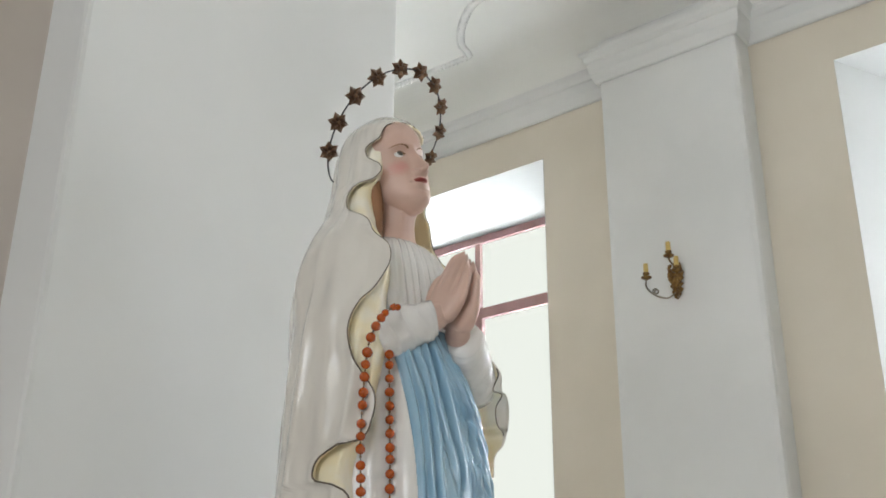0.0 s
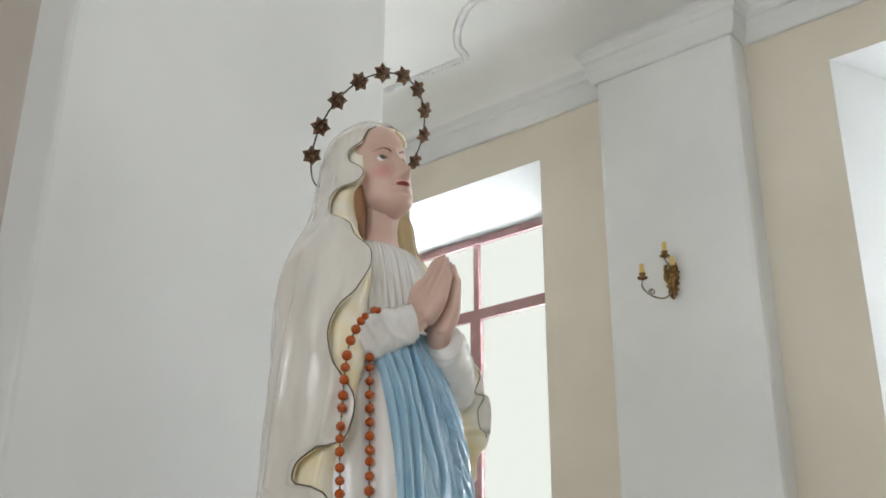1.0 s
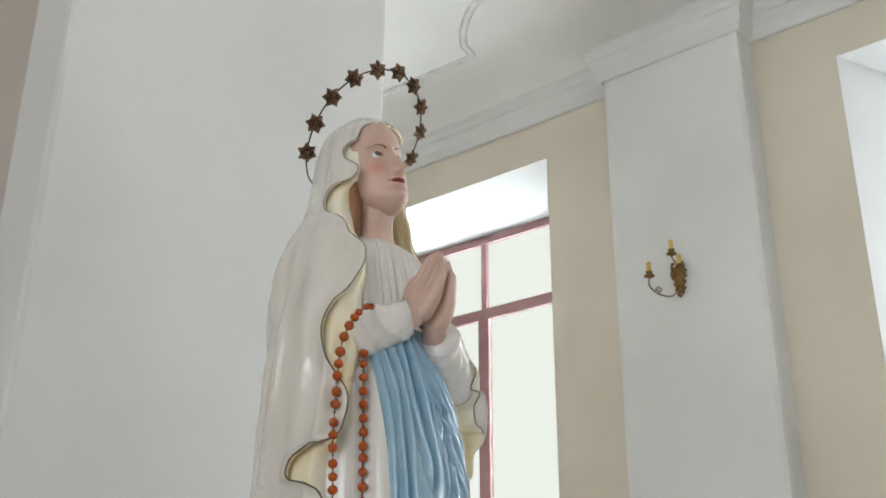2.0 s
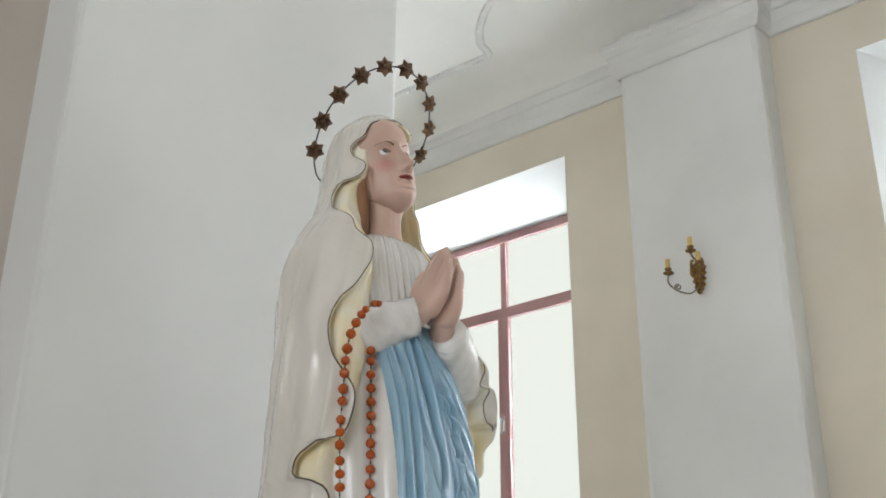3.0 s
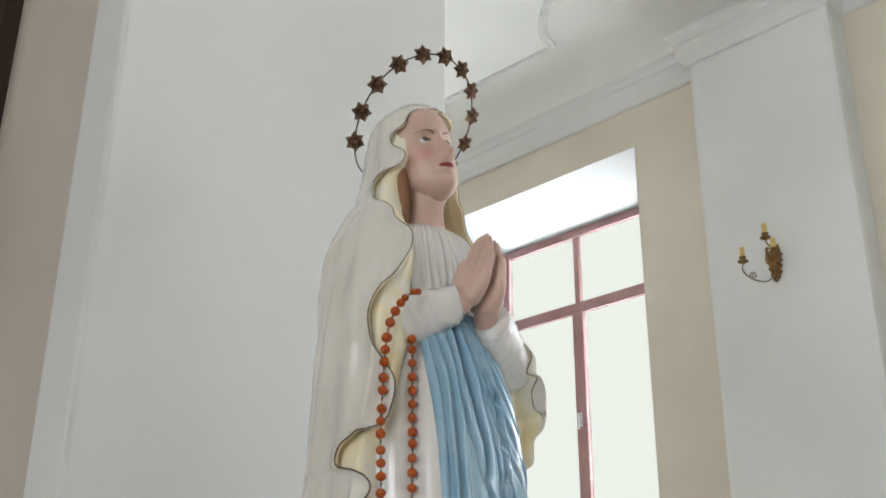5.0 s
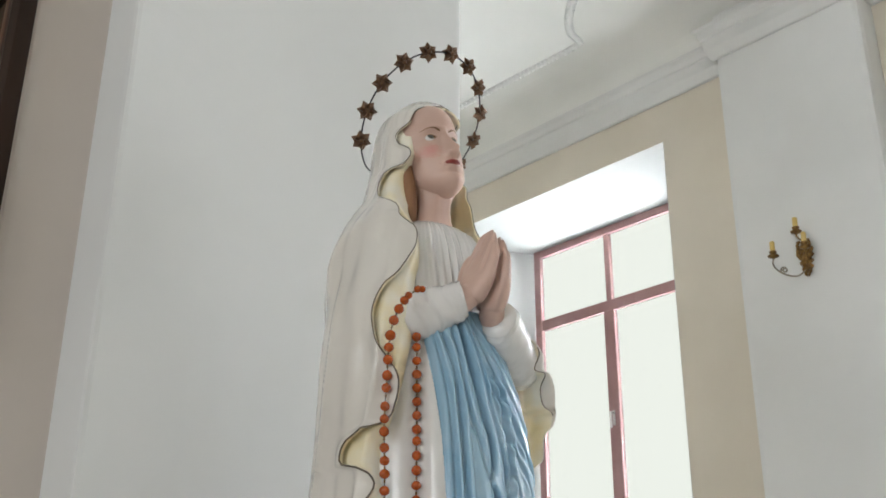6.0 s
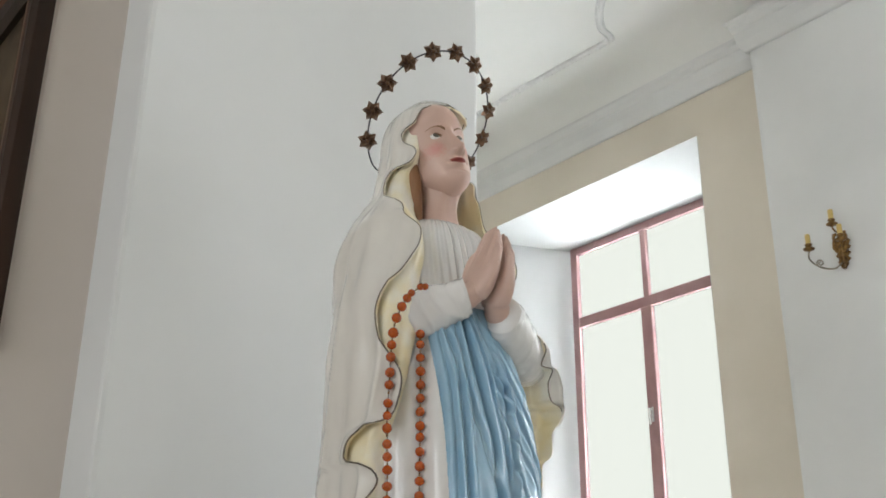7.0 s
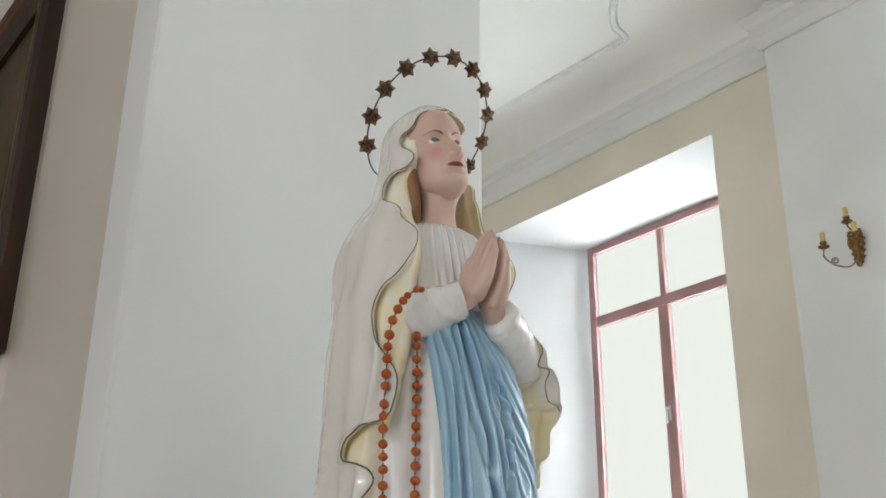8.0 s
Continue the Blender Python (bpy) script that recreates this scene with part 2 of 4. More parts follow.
box(bm, WEST_X, PIER_Y1 - 0.6, 0, RECESS_X - 2.0, PIER_Y1 - 0.004, CEIL_Z + 0.3)
structure("wall_return", bm, PLASTER, "white plastered return wall behind the pier", "wall")
bm = bmesh.new()
box(bm, RECESS_X - 0.3, PIER_Y0, 0, PIER_X, PIER_Y1, CEIL_Z + 0.3, bevel=0.012)
structure("pier", bm, PLASTER, "broad white plastered pier behind the statue", "pier")

# pale overcast sky far outside the windows
bm = bmesh.new()
box(bm, -45, 17.0, -5, 30, 17.2, 45)
structure("backdrop", bm, SKY_WHITE, "pale overcast sky beyond the windows", "sky")

# ceiling with coves along the window wall
bm = bmesh.new()
box(bm, WEST_X - 0.4, SOUTH_Y - 0.5, CEIL_Z, EAST_X + 0.4, WALL_Y + WALL_T, CEIL_Z + 0.25)
structure("ceiling", bm, CEILING_WHITE, "whitewashed flat plaster ceiling", "ceiling")
bm = bmesh.new()
cove = [(0, WALL_Y - 0.02, CEIL_Z + 0.02), (0, WALL_Y - 0.02, 5.24)]
cove += [(0, WALL_Y - 0.08 - 0.36 * (1 - math.cos(a)), 5.245 + (CEIL_Z - 0.004 - 5.245) * math.sin(a)) for a in (math.pi / 2 * k / 12 for k in range(13))]
prism(bm, cove, (WEST_X, 0, 0), (EAST_X, 0, 0))
structure("ceiling_cove", bm, CEILING_WHITE, "curved white plaster cove along the ceiling's edge", "cove", smooth=False)

# cornice: one run on the wall and round each pilaster
PILASTERS = [(-2.927, -1.992), (1.33, 2.26)]
PIL_Y = 5.186
CORNICE = [(0.0, 5.045), (0.012, 5.047), (0.02, 5.056), (0.045, 5.112), (0.05, 5.185), (0.062, 5.195), (0.074, 5.225), (0.09, 5.243), (0.093, 5.262), (0.0, 5.275)]


def cornice_run(name, path, label):
    """The cornice's profile swept along a path in plan, mitred at its corners; the room lies to the path's right."""
    bm = bmesh.new()
    rings = []
    for i, p in enumerate(path):
        p = Vector(p)
        ways = [(Vector(path[j + 1]) - Vector(path[j])).normalized() for j in (i - 1, i) if 0 <= j < len(path) - 1]
        outs = [Vector((w.y, -w.x)) for w in ways]
        out = (outs[0] + outs[-1]) / (1 + outs[0].dot(outs[-1]))
        rings.append([(p.x + out.x * d, p.y + out.y * d, z) for d, z in CORNICE])
    loft(bm, rings)
    for f in bm.faces:
        f.smooth = False
    return structure(name, bm, PLASTER, label, "cornice")


path = [(WEST_X, WALL_Y - 0.003)]
for a, b in PILASTERS:
    path += [(a - 0.002, WALL_Y - 0.003), (a - 0.002, PIL_Y - 0.002), (b + 0.002, PIL_Y - 0.002), (b + 0.002, WALL_Y - 0.003)]
path.append((EAST_X, WALL_Y - 0.003))
cornice_run("cornice", path, "white moulded plaster cornice breaking forward over the pilasters")
for i, (a, b) in enumerate(PILASTERS):
    bm = bmesh.new()
    box(bm, a, PIL_Y, 0, b, WALL_Y + 0.05, CEIL_Z + 0.05, bevel=0.036)
    structure("pilaster", bm, PLASTER, "flat white plastered pilaster on the window wall", "pilaster")


# windows: red-brown frames with a mullion, a transom and four panes
def window(name, a, b):
    w = tagged(new(name), "red-brown painted four-pane window in a deep opening", "window", kind="structure")
    w.location = ((a + b) / 2, GLASS_Y, 0)
    half, y0, y1 = (b - a) / 2 - SPLAY, -0.03, 0.012
    zt0, zt1 = 4.040, 4.125
    for args in ((-half, SILL_Z, -half + 0.066, HEAD_FRAME_Z), (half - 0.066, SILL_Z, half, HEAD_FRAME_Z)):
        bm = bmesh.new()
        box(bm, args[0], y0, args[1], args[2], y1, args[3], 0.006)
        part("jamb", bm, FRAME_RED, w)
    for z0, z1, nm in ((SILL_Z, SILL_Z + 0.09, "bottom_rail"), (zt0, zt1, "transom"), (HEAD_FRAME_Z - 0.065, HEAD_FRAME_Z, "head_rail")):
        bm = bmesh.new()
        box(bm, -half + 0.066, y0 + 0.004, z0, half - 0.066, y1, z1, 0.006)
        part(nm, bm, FRAME_RED, w)
    bm = bmesh.new()
    box(bm, -0.018, y0 + 0.008, zt1, 0.036, y1, HEAD_FRAME_Z - 0.065, 0.006)
    part("upper_mullion", bm, FRAME_RED, w)
    bm = bmesh.new()
    box(bm, -0.047, y0, SILL_Z + 0.09, 0.055, y1, zt0, 0.008)
    m = part("mullion", bm, FRAME_RED, w)
    bm = bmesh.new()
    box(bm, -0.008, y0 - 0.010, 3.16, 0.012, y0, 3.27, 0.004)
    box(bm, -0.006, y0 - 0.040, 3.240, 0.010, y0 - 0.008, 3.256, 0.004)
    box(bm, -0.006, y0 - 0.048, 3.135, 0.010, y0 - 0.034, 3.258, 0.005)
    part("handle", bm, STEEL, m, "steel window handle")
    for x0, x1, z0, z1 in ((-half + 0.062, -0.016, zt1, HEAD_FRAME_Z - 0.06), (0.034, half - 0.062, zt1, HEAD_FRAME_Z - 0.06),
                           (-half + 0.062, -0.045, SILL_Z + 0.085, zt0), (0.052, half - 0.062, SILL_Z + 0.085, zt0)):
        bm = bmesh.new()
        box(bm, x0, -0.012, z0, x1, -0.006, z1)
        part("pane", bm, PANE, w, "clear glass pane").visible_shadow = False
    bm = bmesh.new()
    box(bm, -half + 0.002, -0.28, SILL_Z + 0.004, half - 0.002, y0 - 0.001, SILL_Z + 0.03, 0.006)
    part("window_sill", bm, PLASTER, w)
    return w


for i, (a, b) in enumerate(WINDOWS):
    window("window_%d" % (i + 1), a, b)


# ---------------------------------------------------------------- the statue
def along(keys, at):
    """Smooth value between (place, value) keys in rising order."""
    if at <= keys[0][0]:
        return keys[0][1]
    for i in range(len(keys) - 1):
        (a, va), (b, vb) = keys[i], keys[i + 1]
        if at <= b:
            u = (at - a) / (b - a)
            pa, pb = keys[max(i - 1, 0)], keys[min(i + 2, len(keys) - 1)]
            sa = (vb - pa[1]) / (b - pa[0]) * (b - a)
            sb = (pb[1] - va) / (pb[0] - a) * (b - a)
            return va * (1 + 2 * u) * (1 - u) ** 2 + sa * u * (1 - u) ** 2 + vb * u * u * (3 - 2 * u) + sb * u * u * (u - 1)
    return keys[-1][1]


# half widths of the mantle by height: to the front, the back and the sides
MANTLE_FRONT = [(1.05, 0.20), (1.7, 0.180), (2.0, 0.172), (2.12, 0.150), (2.2, 0.125), (2.26, 0.106), (2.32, 0.095), (2.40, 0.098), (2.45, 0.093), (2.49, 0.080), (2.515, 0.059), (2.535, 0.033), (2.546, 0.003)]
MANTLE_BACK = [(1.05, 0.125), (1.7, 0.104), (2.0, 0.100), (2.2, 0.104), (2.26, 0.108), (2.32, 0.114), (2.37, 0.108), (2.40, 0.106), (2.45, 0.102), (2.49, 0.087), (2.52, 0.060), (2.538, 0.034), (2.546, 0.003)]
MANTLE_SIDE = [(1.05, 0.25), (1.7, 0.222), (2.0, 0.210), (2.12, 0.202), (2.19, 0.190), (2.235, 0.171), (2.275, 0.144), (2.31, 0.122), (2.36, 0.109), (2.40, 0.103), (2.45, 0.098), (2.49, 0.084), (2.52, 0.056), (2.538, 0.030), (2.546, 0.003)]
SQUARE = [(1.05, 2.6), (2.05, 2.8), (2.2, 2.3), (2.3, 2.0)]


def mantle_radius(a, z):
    """The mantle's plain radius at the angle a (0: ahead) and the height z."""
    c, s = math.cos(a), math.sin(a)
    depth, p = (along(MANTLE_FRONT, z), along(SQUARE, z)) if c > 0 else (along(MANTLE_BACK, z), 2.1)
    wide = along(MANTLE_SIDE, z) * (1 + 0.07 * min(1.0, max(0.0, -3 * c)) * min(1.0, max(0.0, (2.3 - z) / 0.2)))
    return (abs(c / depth) ** p + abs(s / wide) ** p) ** (-1 / p)


# the mantle's front edges, in degrees by height: right side, left side
EDGE_RIGHT = [(1.05, -66), (1.50, -70), (1.60, -60), (1.69, -66), (1.745, -59), (1.766, -61.5), (1.774, -66), (1.781, -73.5), (1.793, -75.6), (1.815, -73.6),
              (1.833, -66.5), (1.848, -55.5), (1.878, -51.5), (1.91, -50.2), (1.93, -51.5), (1.948, -54.6), (1.98, -60), (2.027, -63.5), (2.058, -62.3), (2.088, -58),
              (2.112, -53), (2.14, -48.8), (2.175, -44.8), (2.21, -46), (2.235, -56), (2.262, -60.5), (2.274, -64.8), (2.284, -74), (2.30, -82.5), (2.335, -87.5),
              (2.356, -75), (2.364, -62), (2.382, -54.5), (2.397, -58), (2.411, -70), (2.437, -72.2), (2.452, -59), (2.468, -56), (2.486, -52), (2.495, -45), (2.501, -36), (2.5045, -30), (2.508, -14), (2.510, -1)]
EDGE_LEFT = [(1.05, 84), (1.55, 82), (1.70, 92), (1.78, 96), (2.05, 97), (2.09, 97),
             (2.13, 97), (2.18, 88), (2.215, 72), (2.235, 72), (2.26, 79), (2.296, 85), (2.345, 84), (2.37, 88), (2.395, 88), (2.42, 106), (2.45, 124), (2.475, 128), (2.490, 124), (2.499, 106), (2.505, 60), (2.510, 1)]
LINING_RIGHT = [(1.05, -52), (1.70, -56), (1.79, -60), (1.84, -57), (1.88, -54), (1.95, -50), (2.02, -46), (2.11, -46), (2.17, -43), (2.23, -48), (2.26, -57), (2.29, -63), (2.34, -66), (2.375, -59), (2.40, -52), (2.44, -51), (2.49, -50)]


def mantle_point(a, z, inset=0.0):
    """A place on the mantle with its folds; a in radians."""
    r = mantle_radius(a, z) - inset
    low = min(max((2.28 - z) / 0.35, 0.0), 1.0)
    deg = math.degrees(a) % 360
    # the left side hangs out over the forearm
    side = math.exp(-(((deg - 74) / 34) ** 2)) * min(max((2.12 - z) / 0.08, 0.0), 1.0)
    r += 0.050 * side * min(1.0, max(0.25, (z - 1.74) / 0.15))
    wave = 0.55 * math.sin(9 * a + 1.3 * math.sin(7 * z)) + 0.35 * math.sin(17 * a + 2.0 + 4 * z) + 0.35 * math.sin(29 * a + 0.7 - 3 * z)
    ridge = 1 - abs(math.sin(6.5 * a + 0.6 * math.sin(5 * z) + 0.8))
    r += low * (0.0046 * wave + 0.0105 * ridge ** 3 - 0.004)
    r += 0.0035 * low * noise.noise(Vector((3.5 * math.cos(a), 3.5 * math.sin(a), z * 7.0))) + 0.0016 * noise.noise(Vector((11 * math.cos(a), 11 * math.sin(a), z * 16.0)))
    d = (deg - 360 if deg > 180 else deg)
    r += 0.0042 * math.sin(9 * a - 30 * z) * math.exp(-((d + 95) / 42) ** 2) * math.exp(-((z - 2.12) / 0.11) ** 2)
    # soft folds from the crown over the shoulder
    high = 1 - low
    r += high * 0.0022 * math.sin(13 * a + 14 * (z - 2.3)) * min(1.0, max(0.0, (2.5 - z) / 0.1))
    return Vector((r * math.cos(a), r * math.sin(a), z))


GOWN_FRONT = [(1.05, 0.215), (1.6, 0.205), (1.75, 0.198), (1.85, 0.188), (1.95, 0.166), (2.03, 0.137), (2.08, 0.122), (2.15, 0.116), (2.2, 0.108), (2.235, 0.094), (2.255, 0.074), (2.268, 0.045)]
GOWN_SIDE = [(1.05, 0.20), (1.8, 0.168), (2.0, 0.138), (2.1, 0.132), (2.18, 0.130), (2.23, 0.105), (2.255, 0.075), (2.268, 0.045)]


def gown_radius(a, z):
    c, s = math.cos(a), math.sin(a)
    front = along(GOWN_FRONT, z)
    depth = front if c > 0 else 0.6 * front
    return (abs(c / depth) ** 2.4 + abs(s / along(GOWN_SIDE, z)) ** 2.4) ** (-1 / 2.4)


SASH_EDGE = [(1.60, -26.5), (1.747, -29), (1.829, -30.5), (1.896, -32.8), (1.946, -35.3), (2.00, -39), (2.06, -43.5)]
# the sash's creases: depth, then (height, degrees) from below upwards
CREASES_LONG = [
    (0.7, ((1.60, -23), (1.90, -26.5), (2.02, -33))),
    (1.0, ((1.60, -18), (1.88, -21), (1.955, -22), (2.03, -29))),
    (0.8, ((1.83, -13.3), (1.913, -17.2), (2.04, -20.5))),
    (1.5, ((1.60, -2), (1.76, -4.7), (1.836, -6.4), (1.916, -9.3), (2.0, -12.9), (2.06, -15.5))),
    (1.0, ((1.64, 1), (1.735, -4.6), (1.783, -8.7), (1.855, -12.5))),
    (1.0, ((1.60, 7), (1.762, 2.6), (1.90, -3.6), (1.962, -4.2), (2.05, -9))),
]
CREASES_SIDE = [
    (1.1, ((1.60, 4), (1.89, 6.8), (1.975, 4.9), (2.055, -2))),
    (0.8, ((1.862, 13), (1.883, 7.9), (1.95, -1))),
    (1.1, ((1.76, 38), (1.833, 20.6), (1.886, 12.7), (1.96, 0.5))),
    (0.9, ((1.84, 32), (1.93, 15.6), (1.987, 7.4), (2.04, 2))),
    (0.9, ((1.73, 32), (1.80, 16.4), (1.842, 6.5), (1.87, 4))),
    (0.7, ((1.60, 26), (1.72, 17), (1.80, 4.5))),
    (0.8, ((1.88, 38), (1.96, 20), (2.03, 10))),
]


def in_sash(a, z):
    return along(SASH_EDGE, z) < math.degrees(a) < 46 and z < 2.075


@functools.lru_cache(maxsize=None)
def creases_at(z):
    """Depth, place and width in degrees of each crease of the sash at one height."""
    out = []
    for deep, keys in CREASES_LONG + CREASES_SIDE:
        lo, hi = keys[0][0], keys[-1][0]
        if z < lo and lo > 1.61 or z > hi + 0.01:
            continue
        fade = min(1.0, (hi + 0.01 - z) / 0.035) * (1.0 if lo < 1.61 else min(1.0, (z - lo) / 0.03))
        out.append((deep * fade, along(keys, z), 0.95 + 0.45 * deep))
    return out


def gown_point(a, z):
    r = gown_radius(a, z)
    if in_sash(a, z):
        warp = noise.noise(Vector((a * 2.2, z * 5.0, 3.0)))
        fine = noise.noise(Vector((a * 11 + 2.4 * (2.05 - z), z * 2.6, 8.0)))
        r += 0.0045 + 0.0025 * warp + 0.0022 * fine
        here = math.degrees(a)
        soft = 1.0 - 0.45 * min(1.0, max(0.0, (here - 6) / 14))
        for deep, at, w in creases_at(z):
            u = (here - at) / w
            if abs(u) < 6:
                r += 0.0080 * soft * deep * (0.75 * math.exp(-((u - 1.9) / 1.0) ** 2) + 0.45 * math.exp(-((u + 2.2) / 1.3) ** 2) - math.exp(-u * u))
        r += 0.0012 * math.sin(30 * (a - 0.30 * (2.05 - z)) + 3 * warp) * min(1.0, (2.09 - z) / 0.1)
        r -= 0.004 * math.exp(-((here - along(SASH_EDGE, z)) / 1.2) ** 2)
    elif z < 2.075:
        r += 0.0055 * math.sin(12 * a + 1.0) + 0.0025 * math.sin(27 * a + 3 * z)
    else:
        up = min(1.0, (z - 2.075) / 0.05) * min(1.0, max(0.0, (2.262 - z) / 0.02))
        r += up * (0.0027 * math.sin(46 * a + 5 * math.sin(9 * z)) * math.exp(-(a / 1.1) ** 2) + 0.0016 * math.sin(29 * a + 20 * z))
    return Vector((r * math.cos(a), r * math.sin(a), z))


WHITE, GOWN, BLUE, CREAM, SKIN, LINE, HAIR, LIP, BROW, CHEEK, IRIS = range(11)
HEAD = Matrix.Translation((0.0112, -0.0115, 2.4185)) @ Euler((radians(11), radians(-11), radians(-7))).to_matrix().to_4x4()
EYE_Y, EYE_HALF = 0.0275, 0.0128
# the head by height over the eyes: face's depth without the nose, half width, middle of the ring, depth behind it, nose's ridge
FACE_DEPTH = [(-0.111, 0.046), (-0.108, 0.056), (-0.102, 0.0665), (-0.095, 0.0730), (-0.087, 0.0755), (-0.077, 0.0750), (-0.065, 0.0775), (-0.055, 0.0785), (-0.04, 0.0775), (-0.02, 0.0755), (0.0, 0.0745), (0.01, 0.0770), (0.02, 0.0805), (0.04, 0.0830), (0.055, 0.0815), (0.07, 0.0745), (0.08, 0.064), (0.09, 0.046), (0.097, 0.024), (0.10, 0.005)]
FACE_WIDE = [(-0.111, 0.008), (-0.108, 0.015), (-0.103, 0.0225), (-0.096, 0.0310), (-0.086, 0.0405), (-0.075, 0.0475), (-0.06, 0.0535), (-0.04, 0.0595), (-0.02, 0.064), (0.0, 0.067), (0.02, 0.0690), (0.04, 0.0670), (0.06, 0.0605), (0.08, 0.046), (0.09, 0.034), (0.097, 0.018), (0.10, 0.005)]
RING_MIDDLE = [(-0.111, 0.039), (-0.10, 0.033), (-0.08, 0.022), (-0.055, 0.007), (-0.03, 0.0)]
RING_BACK = [(-0.111, 0.012), (-0.10, 0.036), (-0.08, 0.052), (-0.055, 0.066), (-0.03, 0.078), (0.05, 0.080), (0.08, 0.058), (0.09, 0.040), (0.10, 0.006)]
NOSE = [(-0.0520, 0.0), (-0.049, 0.006), (-0.0455, 0.0170), (-0.0415, 0.0245), (-0.0375, 0.0265), (-0.030, 0.0225), (-0.013, 0.0145), (0.0, 0.0090), (0.010, 0.0045), (0.022, 0.0)]


def spread(v, at, width):
    return math.exp(-((v - at) / width) ** 2)


def eye_lids(y, z):
    """Above 0 inside an eye's almond opening, 1 at its middle."""
    u = (abs(y) - EYE_Y) / EYE_HALF
    if abs(u) >= 1:
        return -1.0
    arch = 1 - u * u
    return 1 - abs(z - (0.0008 + 0.0004 * u)) / ((0.0054 if z > 0.0008 else 0.0036) * arch + 1e-6)


def head_point(a, z):
    """Carved head: a the angle from the face's middle, z the height over the eyes."""
    c, s = math.cos(a), math.sin(a)
    mid = along(RING_MIDDLE, z)
    deep = along(FACE_DEPTH, z) - mid if c > 0 else along(RING_BACK, z)
    p = 2.0
    r = (abs(c / deep) ** p + abs(s / along(FACE_WIDE, z)) ** p) ** (-1 / p)
    x, y = mid + r * c, r * s
    if c > 0:
        side = abs(y)
        ridge = along(NOSE, z) if -0.0520 < z < 0.022 else 0.0
        x += ridge * spread(y, 0, 0.0054 + 0.0032 * min(1.0, max(0.0, (0.005 - z) / 0.035)))
        x += 0.0095 * spread(side, 0.0115, 0.0046) * spread(z, -0.0435, 0.0055)
        x -= 0.0065 * spread(side, 0.023, 0.013) * spread(z, 0.003, 0.0105)
        x += 0.0030 * spread(side, EYE_Y + 0.002, 0.012) * spread(z, 0.0, 0.008)
        x += 0.0028 * spread(z, 0.0175, 0.006) * spread(side, 0.026, 0.018)
        x += 0.0030 * spread(side, 0.035, 0.017) * spread(z, -0.026, 0.016)
        lid = eye_lids(y, z)
        x += 0.0016 * spread(lid, 0.0, 0.35) if z > 0 and lid > -0.9 else 0.0
        x -= 0.009 * min(1.0, max(0.0, lid) * 3.5)
        x += 0.0052 * spread(z, -0.0570, 0.0036) * spread(y, 0, 0.0135) + 0.0052 * spread(z, -0.0660, 0.0040) * spread(y, 0, 0.0115)
        x -= 0.0045 * spread(z, -0.0612, 0.0016) * spread(y, 0, 0.018) + 0.003 * spread(side, 0.0205, 0.004) * spread(z, -0.0605, 0.005)
        x -= 0.0012 * spread(z, -0.053, 0.005) * spread(y, 0, 0.003)
        x -= 0.0035 * spread(z, -0.0765, 0.0050) * spread(y, 0, 0.018)
        x += 0.0030 * spread(z, -0.094, 0.010) * spread(y, 0, 0.016)
    return Vector((x, y, z))


def head_paint(p):
    x, y, z = p
    side = abs(y)
    if x > 0.02:
        if side < 0.0195:
            arch = 1 - (side / 0.0195) ** 2
            line = -0.0612 + 0.0034 * (side / 0.0195) ** 2
            top = line + 0.0060 * arch ** 0.8 - 0.0016 * spread(side, 0, 0.003)
            if line - 0.0062 * arch ** 1.2 < z < top:
                return LIP
        if -0.017 < side - EYE_Y < 0.019:
            u = (side - EYE_Y) / 0.018
            if abs(z - 0.0180 + 0.0050 * (u - 0.15) ** 2) < 0.0011 * (1 - 0.55 * u):
                return BROW
        lid = eye_lids(y, z)
        if -0.28 < lid < 0.22 and z > 0.0015 or 0.0 < lid < 0.10:
            return BROW
        if spread(side, 0.037, 0.017) * spread(z, -0.029, 0.015) > 0.12 + 0.88 * (math.sin(7919 * y + 4391 * z) * 43758.5 % 1):
            return CHEEK
    if x < 0.004 + 0.003 * math.sin(90 * z) and z < 0.02 and (side > 0.03 or x < -0.03):
        return HAIR
    return SKIN


def tendon(t, z):
    """Relief of the throat's two cords."""
    return 1 + 0.075 * (spread(t, -0.50, 0.17) + spread(t, 0.42, 0.17)) * (1 if 2.26 < z < 2.33 else 0)


